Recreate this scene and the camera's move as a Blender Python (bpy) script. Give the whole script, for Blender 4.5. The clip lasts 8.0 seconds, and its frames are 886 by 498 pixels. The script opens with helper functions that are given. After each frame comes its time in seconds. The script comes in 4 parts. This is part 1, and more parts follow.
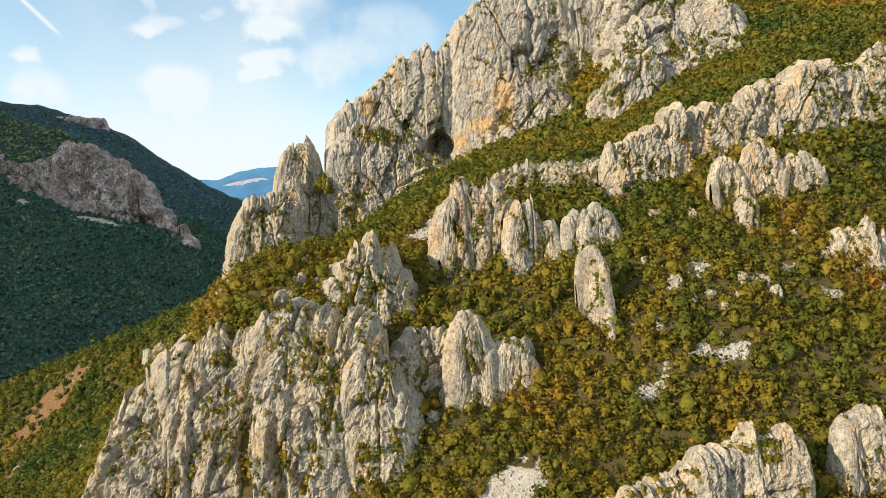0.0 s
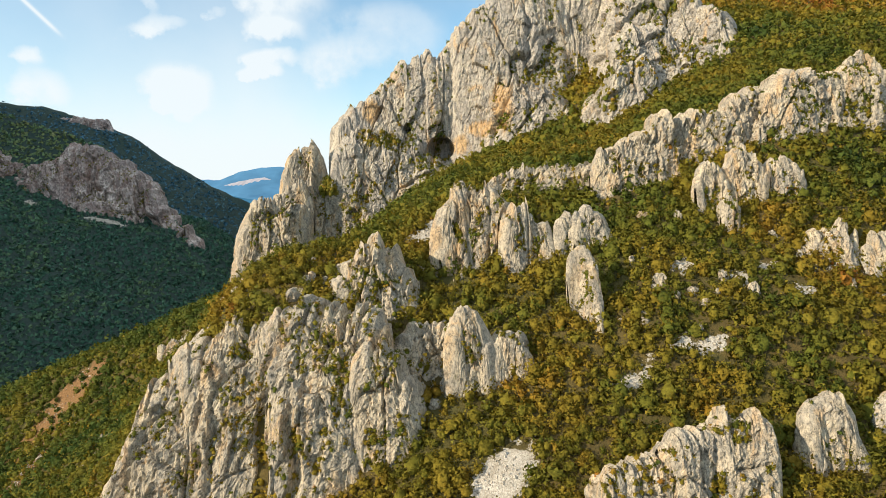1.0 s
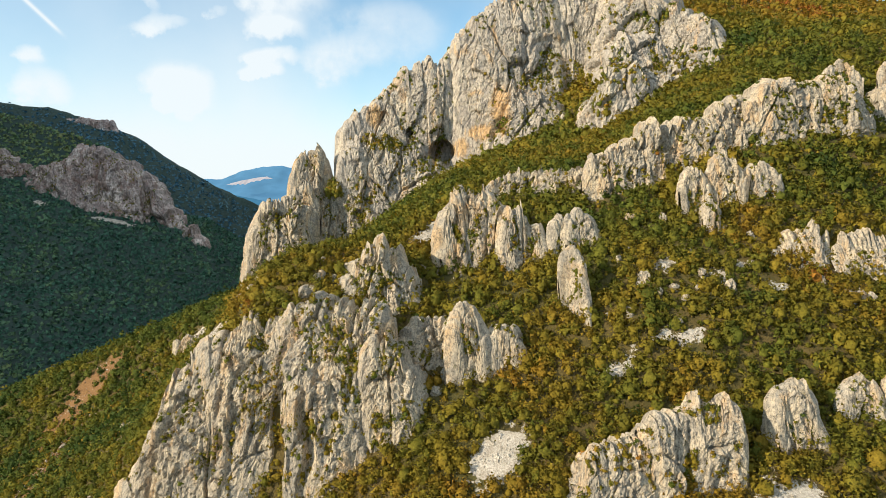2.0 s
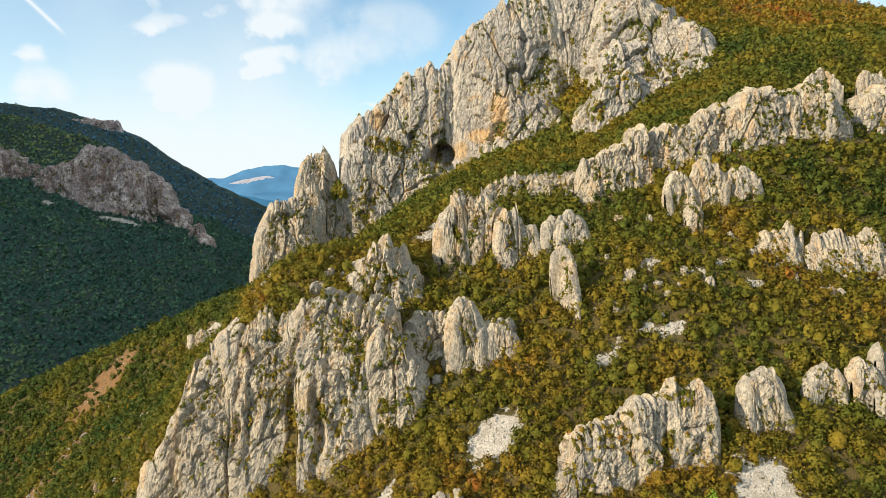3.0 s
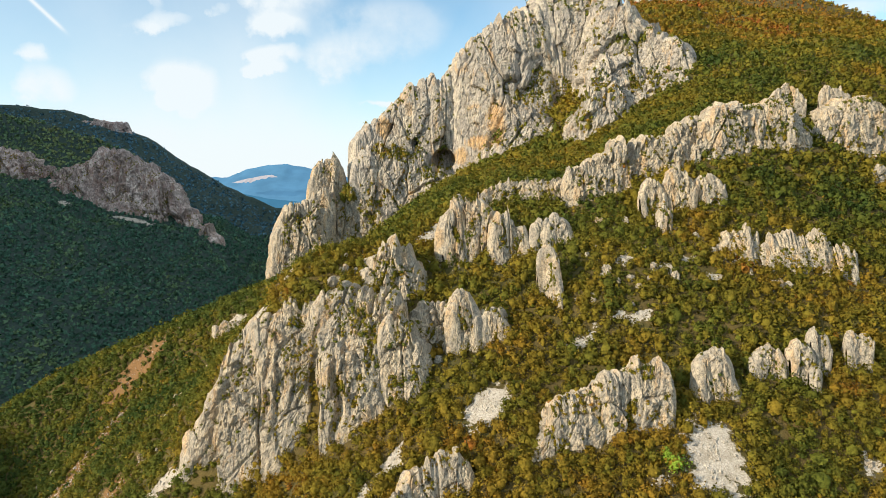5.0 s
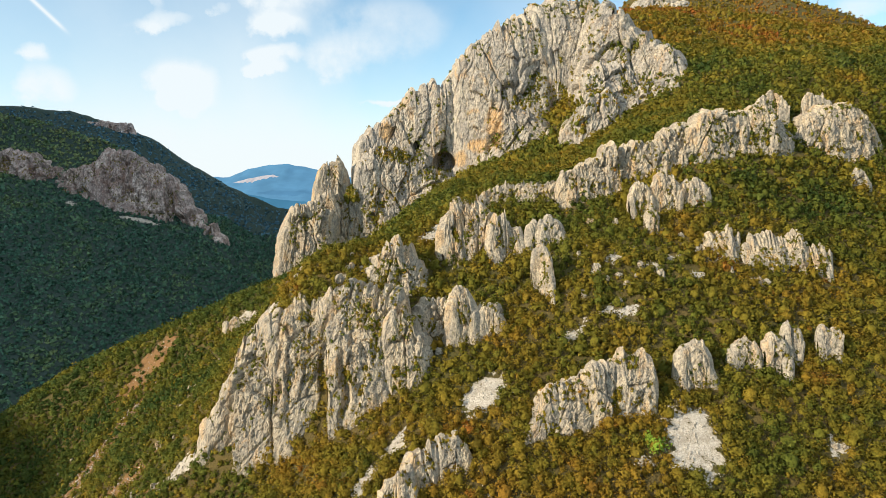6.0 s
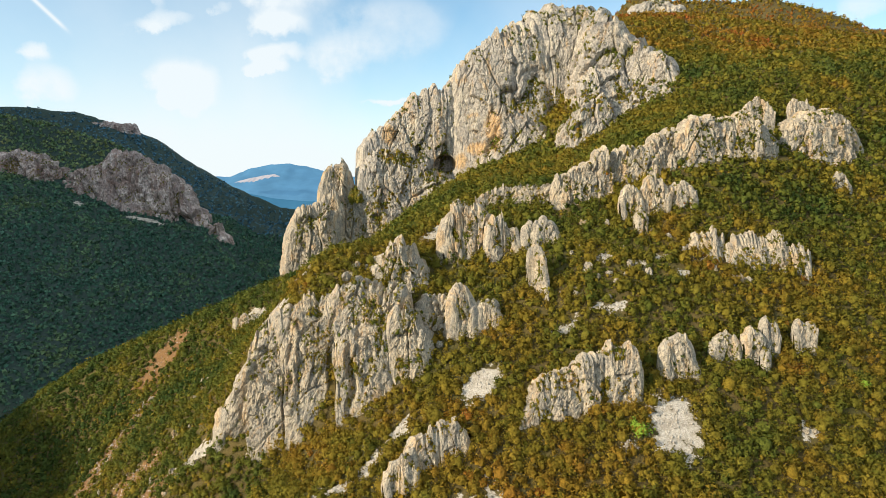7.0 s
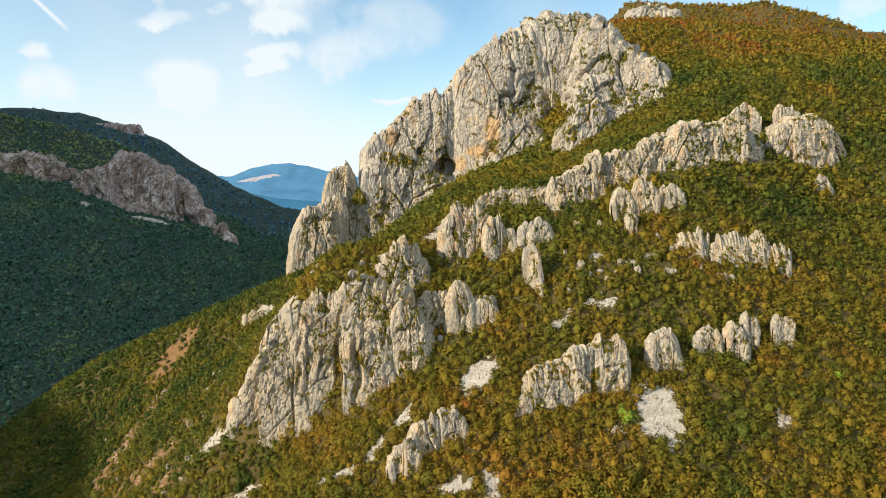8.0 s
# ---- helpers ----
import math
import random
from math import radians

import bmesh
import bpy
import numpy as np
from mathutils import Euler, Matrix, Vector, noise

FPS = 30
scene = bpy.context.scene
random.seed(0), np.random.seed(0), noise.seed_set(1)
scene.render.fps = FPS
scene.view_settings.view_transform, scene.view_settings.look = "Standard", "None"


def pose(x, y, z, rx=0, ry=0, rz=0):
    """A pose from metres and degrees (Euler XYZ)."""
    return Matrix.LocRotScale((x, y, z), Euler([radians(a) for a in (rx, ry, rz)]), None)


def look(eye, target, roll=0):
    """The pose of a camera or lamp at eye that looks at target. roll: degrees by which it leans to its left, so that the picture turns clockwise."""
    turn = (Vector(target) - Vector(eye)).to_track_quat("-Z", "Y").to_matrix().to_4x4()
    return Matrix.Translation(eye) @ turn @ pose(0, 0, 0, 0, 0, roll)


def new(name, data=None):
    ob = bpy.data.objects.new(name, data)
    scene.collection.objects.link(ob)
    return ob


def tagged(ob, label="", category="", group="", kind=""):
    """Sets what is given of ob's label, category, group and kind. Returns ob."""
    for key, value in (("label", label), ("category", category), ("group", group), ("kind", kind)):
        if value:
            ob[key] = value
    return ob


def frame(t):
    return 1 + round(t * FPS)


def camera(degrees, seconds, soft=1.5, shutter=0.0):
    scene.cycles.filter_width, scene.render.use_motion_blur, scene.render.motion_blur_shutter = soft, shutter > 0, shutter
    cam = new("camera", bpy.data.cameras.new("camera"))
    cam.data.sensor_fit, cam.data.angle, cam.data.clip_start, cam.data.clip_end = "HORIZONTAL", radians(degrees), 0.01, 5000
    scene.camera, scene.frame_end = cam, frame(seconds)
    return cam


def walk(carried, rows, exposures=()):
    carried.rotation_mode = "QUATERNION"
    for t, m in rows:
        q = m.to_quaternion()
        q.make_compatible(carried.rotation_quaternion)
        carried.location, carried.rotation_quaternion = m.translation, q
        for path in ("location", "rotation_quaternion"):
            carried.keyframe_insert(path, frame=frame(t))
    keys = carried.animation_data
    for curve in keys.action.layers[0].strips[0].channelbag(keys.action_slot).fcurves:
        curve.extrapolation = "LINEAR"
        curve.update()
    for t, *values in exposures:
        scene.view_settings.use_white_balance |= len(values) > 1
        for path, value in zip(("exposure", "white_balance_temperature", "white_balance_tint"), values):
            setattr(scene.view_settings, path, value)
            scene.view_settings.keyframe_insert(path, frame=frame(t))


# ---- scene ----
cam = camera(72.0, 8.0, soft=0.6)
METRES, EYE, TILT, LEAN, TURN = 100.0, 100.0, -6.0, 0.0, 0.0
ROWS = [
    (0.0, 0.00000, 0.0000, 0.00000, 0.000, 0.000, -0.00),
    (0.5, 0.00069, -0.0467, 0.00108, 0.069, -0.031, 0.08),
    (1.0, 0.00177, -0.1017, 0.00261, 0.108, -0.077, 0.12),
    (1.5, 0.00292, -0.1614, 0.00453, 0.169, -0.138, 0.16),
    (3.0, 0.00691, -0.3473, 0.00845, 0.353, -0.315, 0.18),
    (3.5, 0.00791, -0.4126, 0.00937, 0.407, -0.361, 0.21),
    (4.0, 0.00960, -0.4785, 0.01006, 0.453, -0.399, 0.22),
    (4.5, 0.01106, -0.5420, 0.01037, 0.499, -0.445, 0.23),
    (6.0, 0.01513, -0.7378, 0.01021, 0.584, -0.499, 0.21),
    (6.5, 0.01605, -0.8049, 0.01121, 0.630, -0.538, 0.20),
    (7.0, 0.01766, -0.8685, 0.01236, 0.668, -0.568, 0.20),
    (7.5, 0.01866, -0.9356, 0.01321, 0.699, -0.607, 0.22),
    (8.0, 0.02020, -0.9994, 0.01413, 0.730, -0.630, 0.21),
]
walk(cam, [(t, pose(0, 0, EYE, TILT, LEAN, TURN) @ pose(METRES * x, METRES * y, METRES * z, 90 + pitch, roll, yaw)) for t, x, y, z, yaw, pitch, roll in ROWS])

# ---- world, sun, exposure ----
SUN_EL, SUN_AZ = radians(25), radians(243)      # azimuth clockwise from +y
SUN_DIR = Vector((math.sin(SUN_AZ) * math.cos(SUN_EL), math.cos(SUN_AZ) * math.cos(SUN_EL), math.sin(SUN_EL)))
scene.view_settings.exposure = 0.22

sun = new("sun", bpy.data.lights.new("sun", "SUN"))
sun.data.energy, sun.data.angle, sun.data.color = 5.5, radians(0.7), (1.0, 0.85, 0.64)
sun.matrix_world = look(SUN_DIR * 900, (0, 0, 0))

# Clouds: centre (x/y, z/y of the direction), half sizes, weight.
CLOUDS = [
    (-0.262, 0.300, 0.075, 0.045, 1.0), (-0.275, 0.240, 0.050, 0.020, 1.0), (-0.285, 0.198, 0.042, 0.013, 1.0), (-0.298, 0.174, 0.034, 0.011, 1.0),
    (-0.43, 0.150, 0.058, 0.042, 0.95), (-0.66, 0.150, 0.060, 0.040, 0.8), (-0.662, 0.209, 0.030, 0.013, 0.8),
    (-0.452, 0.252, 0.040, 0.013, 0.75), (-0.375, 0.262, 0.016, 0.013, 0.7), (-0.084, 0.245, 0.085, 0.045, 0.75), (-0.17, 0.200, 0.07, 0.03, 0.6),
    (-0.088, 0.126, 0.045, 0.006, 0.8), (0.66, 0.265, 0.07, 0.02, 0.8), (-0.47, 0.285, 0.02, 0.02, 0.6),
]
CONTRAIL = ((-0.690, 0.315), (-0.612, 0.240), 0.0032)


def build_world():
    world = bpy.data.worlds.new("sky")
    scene.world = world
    world.use_nodes = True
    nt = world.node_tree
    nt.nodes.clear()
    link = nt.links.new

    def math_node(op, a, b=None):
        n = nt.nodes.new("ShaderNodeMath")
        n.operation = op
        for i, v in enumerate((a, b)):
            if v is None:
                continue
            if isinstance(v, (int, float)):
                n.inputs[i].default_value = v
            else:
                link(v, n.inputs[i])
        return n.outputs[0]

    sky = nt.nodes.new("ShaderNodeTexSky")
    sky.sky_type, sky.sun_disc = "NISHITA", False
    sky.sun_elevation, sky.sun_rotation = SUN_EL, SUN_AZ
    sky.altitude, sky.air_density, sky.dust_density, sky.ozone_density = 400, 1.0, 0.3, 1.5
    co = nt.nodes.new("ShaderNodeTexCoord")
    noise_tex = nt.nodes.new("ShaderNodeTexNoise")
    noise_tex.inputs["Scale"].default_value, noise_tex.inputs["Detail"].default_value = 11.0, 9.0
    noise_tex.inputs["Roughness"].default_value = 0.58
    link(co.outputs["Generated"], noise_tex.inputs["Vector"])
    sep = nt.nodes.new("ShaderNodeSeparateXYZ")
    link(co.outputs["Generated"], sep.inputs[0])
    ahead = math_node("MAXIMUM", sep.outputs[1], 0.05)
    wob = math_node("MULTIPLY", math_node("SUBTRACT", noise_tex.outputs[0], 0.5), 0.13)
    u = math_node("ADD", math_node("DIVIDE", sep.outputs[0], ahead), wob)
    v = math_node("ADD", math_node("DIVIDE", sep.outputs[2], ahead), math_node("MULTIPLY", wob, 0.6))
    total = None
    for cu, cv, ru, rv, weight in CLOUDS:
        du = math_node("DIVIDE", math_node("SUBTRACT", u, cu), ru)
        dv = math_node("DIVIDE", math_node("SUBTRACT", v, cv), rv)
        d2 = math_node("ADD", math_node("MULTIPLY", du, du), math_node("MULTIPLY", dv, dv))
        blob = math_node("MULTIPLY", math_node("EXPONENT", math_node("MULTIPLY", math_node("POWER", d2, 1.6), -0.8)), weight)
        total = blob if total is None else math_node("ADD", total, blob)
    wisps = nt.nodes.new("ShaderNodeTexNoise")
    wisps.inputs["Scale"].default_value, wisps.inputs["Detail"].default_value = 3.0, 8.0
    link(co.outputs["Generated"], wisps.inputs["Vector"])
    soft = math_node("MULTIPLY", math_node("SUBTRACT", wisps.outputs[0], 0.30), 1.1)
    ragged = math_node("MULTIPLY", math_node("SUBTRACT", noise_tex.outputs[0], 0.5), 2.6)
    lumpy = math_node("MAXIMUM", math_node("SUBTRACT", math_node("ADD", math_node("MULTIPLY", total, 1.35), ragged), 0.30), 0.0)
    textured = math_node("MULTIPLY", math_node("MULTIPLY", lumpy, 0.62), math_node("MINIMUM", math_node("MULTIPLY", total, 2.5), 1.0))
    (u0, v0), (u1, v1), wide = CONTRAIL
    long = math.hypot(u1 - u0, v1 - v0)
    cu, cv = (u1 - u0) / long, (v1 - v0) / long
    ru, rv = math_node("SUBTRACT", math_node("DIVIDE", sep.outputs[0], ahead), u0), math_node("SUBTRACT", math_node("DIVIDE", sep.outputs[2], ahead), v0)
    along = math_node("DIVIDE", math_node("SUBTRACT", math_node("ADD", math_node("MULTIPLY", ru, cu), math_node("MULTIPLY", rv, cv)), long / 2), long / 2)
    across = math_node("DIVIDE", math_node("SUBTRACT", math_node("MULTIPLY", ru, -cv), math_node("MULTIPLY", rv, -cu)), wide)
    reach = math_node("ADD", math_node("POWER", along, 6.0), math_node("MULTIPLY", across, across))
    textured = math_node("ADD", textured, math_node("MULTIPLY", math_node("EXPONENT", math_node("MULTIPLY", reach, -1.0)), 0.7))
    # unseen bright cover high overhead, added to lift the fill light
    overhead_fill = math_node("MULTIPLY", math_node("MAXIMUM", math_node("SUBTRACT", sep.outputs[2], 0.36), 0.0), 1.4)
    low = math_node("DIVIDE", sep.outputs[2], 0.13)
    haze = math_node("MULTIPLY", math_node("EXPONENT", math_node("MULTIPLY", math_node("MULTIPLY", low, low), -1.0)), 0.75)
    soft = math_node("ADD", math_node("ADD", soft, overhead_fill), haze)
    cover = nt.nodes.new("ShaderNodeClamp")
    link(math_node("ADD", textured, soft), cover.inputs[0])
    cover.inputs[2].default_value = 0.95
    mix = nt.nodes.new("ShaderNodeMix")
    mix.data_type = "RGBA"
    link(cover.outputs[0], mix.inputs["Factor"])
    tone = nt.nodes.new("ShaderNodeMix")
    tone.data_type, tone.blend_type = "RGBA", "MULTIPLY"
    tone.inputs["Factor"].default_value, tone.inputs["B"].default_value = 1.0, (1.28, 1.66, 1.64, 1)
    link(sky.outputs[0], tone.inputs["A"])
    link(tone.outputs["Result"], mix.inputs["A"])
    mix.inputs["B"].default_value = (7.7, 8.3, 8.6, 1)
    bg = nt.nodes.new("ShaderNodeBackground")
    bg.inputs["Strength"].default_value = 0.1
    link(mix.outputs["Result"], bg.inputs["Color"])
    out = nt.nodes.new("ShaderNodeOutputWorld")
    link(bg.outputs[0], out.inputs[0])


build_world()


# ---- materials ----
class Nodes:
    """A node material under construction."""

    def __init__(self, name, roughness=0.9):
        self.mat = bpy.data.materials.new(name)
        self.mat.use_nodes = True
        self.nt = self.mat.node_tree
        self.bsdf = self.nt.nodes["Principled BSDF"]
        self.bsdf.inputs["Roughness"].default_value = roughness
        self.bsdf.inputs["Specular IOR Level"].default_value = 0.25
        self.pos = self.nt.nodes.new("ShaderNodeNewGeometry").outputs["Position"]

    def link(self, a, b):
        self.nt.links.new(a, b)

    def scaled(self, sx, sy, sz):
        n = self.nt.nodes.new("ShaderNodeVectorMath")
        n.operation = "MULTIPLY"
        self.link(self.pos, n.inputs[0])
        n.inputs[1].default_value = (sx, sy, sz)
        return n.outputs[0]

    def noise(self, scale=(1, 1, 1), detail=4.0, rough=0.55, distortion=0.0):
        n = self.nt.nodes.new("ShaderNodeTexNoise")
        n.inputs["Scale"].default_value, n.inputs["Detail"].default_value = 1.0, detail
        n.inputs["Roughness"].default_value, n.inputs["Distortion"].default_value = rough, distortion
        self.link(self.scaled(*scale), n.inputs["Vector"])
        return n.outputs[0]

    def ramp(self, fac, stops):
        n = self.nt.nodes.new("ShaderNodeValToRGB")
        el = n.color_ramp.elements
        while len(el) < len(stops):
            el.new(0.5)
        for e, (p, c) in zip(el, stops):
            e.position = p
            e.color = (c, c, c, 1) if isinstance(c, (int, float)) else (*c, 1)
        self.link(fac, n.inputs[0])
        return n.outputs[0]

    def mix(self, fac, a, b, mode="MIX"):
        n = self.nt.nodes.new("ShaderNodeMix")
        n.data_type, n.blend_type = "RGBA", mode
        for key, v in (("Factor", fac), ("A", a), ("B", b)):
            if isinstance(v, (int, float)):
                n.inputs[key].default_value = v
            elif isinstance(v, tuple):
                n.inputs[key].default_value = (*v, 1)
            else:
                self.link(v, n.inputs[key])
        return n.outputs["Result"]

    def math(self, op, a, b):
        n = self.nt.nodes.new("ShaderNodeMath")
        n.operation = op
        for i, v in enumerate((a, b)):
            if isinstance(v, (int, float)):
                n.inputs[i].default_value = v
            else:
                self.link(v, n.inputs[i])
        return n.outputs[0]

    def attribute(self, name):
        n = self.nt.nodes.new("ShaderNodeAttribute")
        n.attribute_name = name
        return n.outputs["Fac"]

    def bump(self, height, strength, distance):
        n = self.nt.nodes.new("ShaderNodeBump")
        n.inputs["Strength"].default_value, n.inputs["Distance"].default_value = strength, distance
        self.link(height, n.inputs["Height"])
        self.link(n.outputs[0], self.bsdf.inputs["Normal"])

    def thin(self, colour, share=0.3):
        """A surface like a leaf, which lets part of the light through."""
        glow = self.nt.nodes.new("ShaderNodeBsdfTranslucent")
        both = self.nt.nodes.new("ShaderNodeMixShader")
        both.inputs[0].default_value = share
        self.link(colour, glow.inputs["Color"])
        self.link(self.bsdf.outputs[0], both.inputs[1])
        self.link(glow.outputs[0], both.inputs[2])
        self.link(both.outputs[0], self.nt.nodes["Material Output"].inputs["Surface"])
        return self.done(colour)

    def done(self, colour):
        self.link(colour, self.bsdf.inputs["Base Color"])
        return self.mat


def limestone(name, pale, grey, ochre, ochre_from=0.6, feature=1.0, runs=()):
    """Pale karst limestone: grey weathering in vertical streaks, ochre run-off, dark cracks, lichen and grass specks."""
    m = Nodes(name, 0.92)
    f = 1.0 / feature
    big = m.noise((0.09 * f, 0.09 * f, 0.05 * f), 5)
    streak = m.noise((0.8 * f, 0.8 * f, 0.17 * f), 8, 0.7, 0.3)
    grain = m.noise((1.5 * f, 1.5 * f, 1.0 * f), 9, 0.72)
    stain = m.noise((0.2 * f, 0.2 * f, 0.05 * f), 6, 0.62, 0.8)
    patch = m.noise((0.30 * f, 0.30 * f, 0.11 * f), 9, 0.68, 0.6)
    pits = m.noise((3.2, 3.2, 1.7), 5, 0.7)
    dark = tuple(c * 0.5 for c in grey)
    base = m.mix(m.ramp(big, [(0.38, 0.0), (0.60, 0.75)]), pale, grey)
    base = m.mix(m.ramp(patch, [(0.47, 0.0), (0.56, 0.85)]), base, tuple(c * 0.86 for c in grey))
    base = m.mix(m.ramp(stain, [(ochre_from, 0.0), (ochre_from + 0.10, 0.7)]), base, ochre)
    if runs:
        sep = m.nt.nodes.new("ShaderNodeSeparateXYZ")
        m.link(m.pos, sep.inputs[0])
        ragged = m.math("MULTIPLY", m.math("SUBTRACT", m.noise((0.5, 0.5, 0.06), 6, 0.65), 0.5), 2.6)
        for cx, cz, rx, rz in runs:
            dx, dz = m.math("DIVIDE", m.math("SUBTRACT", sep.outputs[0], cx), rx), m.math("DIVIDE", m.math("SUBTRACT", sep.outputs[2], cz), rz)
            e = m.math("ADD", m.math("ADD", m.math("MULTIPLY", dx, dx), m.math("MULTIPLY", dz, dz)), ragged)
            base = m.mix(m.ramp(e, [(0.35, 0.85), (0.95, 0.0)]), base, ochre)
    base = m.mix(m.ramp(streak, [(0.52, 0.0), (0.64, 0.65)]), base, dark)
    base = m.mix(m.ramp(streak, [(0.32, 0.5), (0.42, 0.0)]), base, tuple(c * 1.15 for c in pale))
    base = m.mix(m.ramp(grain, [(0.38, 0.85), (0.47, 0.0)]), base, (0.115, 0.105, 0.085))
    base = m.mix(m.ramp(pits, [(0.37, 0.8), (0.47, 0.0)]), base, (0.10, 0.092, 0.075))
    base = m.mix(m.ramp(grain, [(0.55, 0.0), (0.66, 0.55)]), base, tuple(min(0.8, c * 1.25) for c in pale))
    for scale, width, strong in (((0.75, 0.75, 0.22), 0.04, 0.4), ((0.22, 0.22, 0.07), 0.025, 0.6)):
        warp = m.nt.nodes.new("ShaderNodeVectorMath")
        warp.operation = "ADD"
        bend = m.nt.nodes.new("ShaderNodeTexNoise")
        bend.inputs["Scale"].default_value, bend.inputs["Detail"].default_value = 0.5 * f, 5.0
        m.link(m.pos, bend.inputs["Vector"])
        m.link(m.scaled(*(k * f for k in scale)), warp.inputs[0])
        m.link(bend.outputs["Color"], warp.inputs[1])
        vor = m.nt.nodes.new("ShaderNodeTexVoronoi")
        vor.feature = "DISTANCE_TO_EDGE"
        vor.inputs["Scale"].default_value = 1.0
        m.link(warp.outputs[0], vor.inputs["Vector"])
        base = m.mix(m.ramp(vor.outputs["Distance"], [(0.0, strong), (width, 0.0)]), base, (0.085, 0.075, 0.055))
    lichen = m.noise((0.35 * f, 0.35 * f, 0.3 * f), 8, 0.75)
    base = m.mix(m.ramp(lichen, [(0.59, 0.0), (0.68, 0.7)]), base, (0.14, 0.13, 0.055))
    m.bump(m.mix(0.8, streak, grain), 0.8, 0.35 * min(feature, 1.6))
    return m.done(base)


ROCK = limestone("limestone", (0.55, 0.46, 0.325), (0.37, 0.335, 0.275), (0.52, 0.34, 0.165), 0.53)
ROCK_BIG = limestone("limestone_cliff", (0.54, 0.475, 0.37), (0.395, 0.36, 0.315), (0.58, 0.36, 0.15), 0.56, 1.7,
    [(29, 141, 5.5, 17), (8.5, 121, 6, 6), (-37, 139, 5, 8), (20, 129, 9, 5), (-60, 80, 6, 12)])
# reddish far stone, its pale tone raised in place of haze
ROCK_FAR = limestone("limestone_far", (0.82, 0.68, 0.61), (0.33, 0.24, 0.22), (0.30, 0.17, 0.13), 0.49, 2.2)


def ground_material():
    m = Nodes("hillside_soil", 0.95)
    big = m.noise((0.03, 0.03, 0.03), 5)
    mid = m.noise((0.35, 0.35, 0.35), 6, 0.65)
    fine = m.noise((2.5, 2.5, 2.5), 6, 0.7)
    soil = m.mix(m.ramp(mid, [(0.35, 0.0), (0.65, 1.0)]), (0.085, 0.066, 0.022), (0.150, 0.105, 0.034))
    soil = m.mix(m.ramp(big, [(0.45, 0.0), (0.62, 0.7)]), soil, (0.080, 0.078, 0.022))
    soil = m.mix(m.ramp(fine, [(0.35, 0.5), (0.55, 0.0)]), soil, (0.050, 0.042, 0.015))
    dry = m.mix(m.ramp(fine, [(0.4, 0.0), (0.62, 1.0)]), (0.15, 0.080, 0.030), (0.28, 0.160, 0.068))
    edge = m.math("MULTIPLY", m.math("SUBTRACT", mid, 0.5), 2.2)
    bare = m.ramp(m.math("ADD", m.attribute("bare"), edge), [(0.42, 0.0), (0.58, 1.0)])
    soil = m.mix(bare, soil, dry)
    # forest floor across the valley, with haze mixed in as extra blue
    soil = m.mix(m.attribute("wood"), soil, m.mix(m.ramp(mid, [(0.35, 0.0), (0.65, 1.0)]), (0.022, 0.044, 0.038), (0.050, 0.080, 0.066)))
    stone = m.mix(m.ramp(fine, [(0.36, 0.0), (0.60, 1.0)]), (0.30, 0.27, 0.22), (0.62, 0.57, 0.49))
    stone = m.mix(m.ramp(mid, [(0.40, 0.55), (0.58, 0.0)]), stone, (0.27, 0.23, 0.17))
    scree = m.ramp(m.math("ADD", m.attribute("scree"), edge), [(0.45, 0.0), (0.55, 1.0)])
    m.bump(fine, 0.8, 0.5)
    return m.done(m.mix(scree, soil, stone))


def foliage(name, per_object, shift=0.0, dark=1.0, grain=1.9, blue=1.0, cast=(1.0, 1.0, 1.0)):
    """Autumn scrub: mostly olive and deep green, some yellow-brown and a few rust crowns."""
    m = Nodes(name, 0.75)
    geo = m.nt.nodes.new("ShaderNodeNewGeometry")
    if per_object:
        tint = m.math("ADD", m.math("MULTIPLY", m.nt.nodes.new("ShaderNodeObjectInfo").outputs["Random"], 0.42), 0.27)
    else:
        tint = m.attribute("tint")
    area = m.math("MULTIPLY", m.math("SUBTRACT", m.noise((0.018, 0.018, 0.018), 3), 0.5), 0.9)
    fac = m.math("ADD", m.math("ADD", tint, area), shift)
    # blue and cast put the haze of distance into the leaf colour
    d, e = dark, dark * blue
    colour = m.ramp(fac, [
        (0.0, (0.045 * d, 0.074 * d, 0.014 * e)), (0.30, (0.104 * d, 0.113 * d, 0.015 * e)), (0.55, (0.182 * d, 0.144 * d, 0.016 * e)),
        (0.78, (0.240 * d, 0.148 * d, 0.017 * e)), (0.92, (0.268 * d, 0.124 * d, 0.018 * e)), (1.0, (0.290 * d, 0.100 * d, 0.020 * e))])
    leafy = m.ramp(geo.outputs["Random Per Island"], [(0.0, 0.80), (1.0, 1.22)])
    clumps = m.noise((grain, grain, grain), 7, 0.72)
    leafy = m.mix(1.0, leafy, m.ramp(clumps, [(0.34, 0.72), (0.50, 1.02), (0.66, 1.4)]), "MULTIPLY")
    m.bump(clumps, 0.5, 0.35 / grain)
    m.bsdf.inputs["Specular IOR Level"].default_value = 0.15
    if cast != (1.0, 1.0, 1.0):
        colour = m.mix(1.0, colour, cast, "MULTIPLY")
    return m.thin(m.mix(1.0, colour, leafy, "MULTIPLY"))


def plain(name, colour, vary=0.2, scale=1.0, rough=0.85):
    m = Nodes(name, rough)
    n = m.noise((scale, scale, scale), 6, 0.65)
    return m.done(m.mix(m.ramp(n, [(0.3, 0.0), (0.7, 1.0)]), tuple(c * (1 - vary) for c in colour), tuple(c * (1 + vary) for c in colour)))


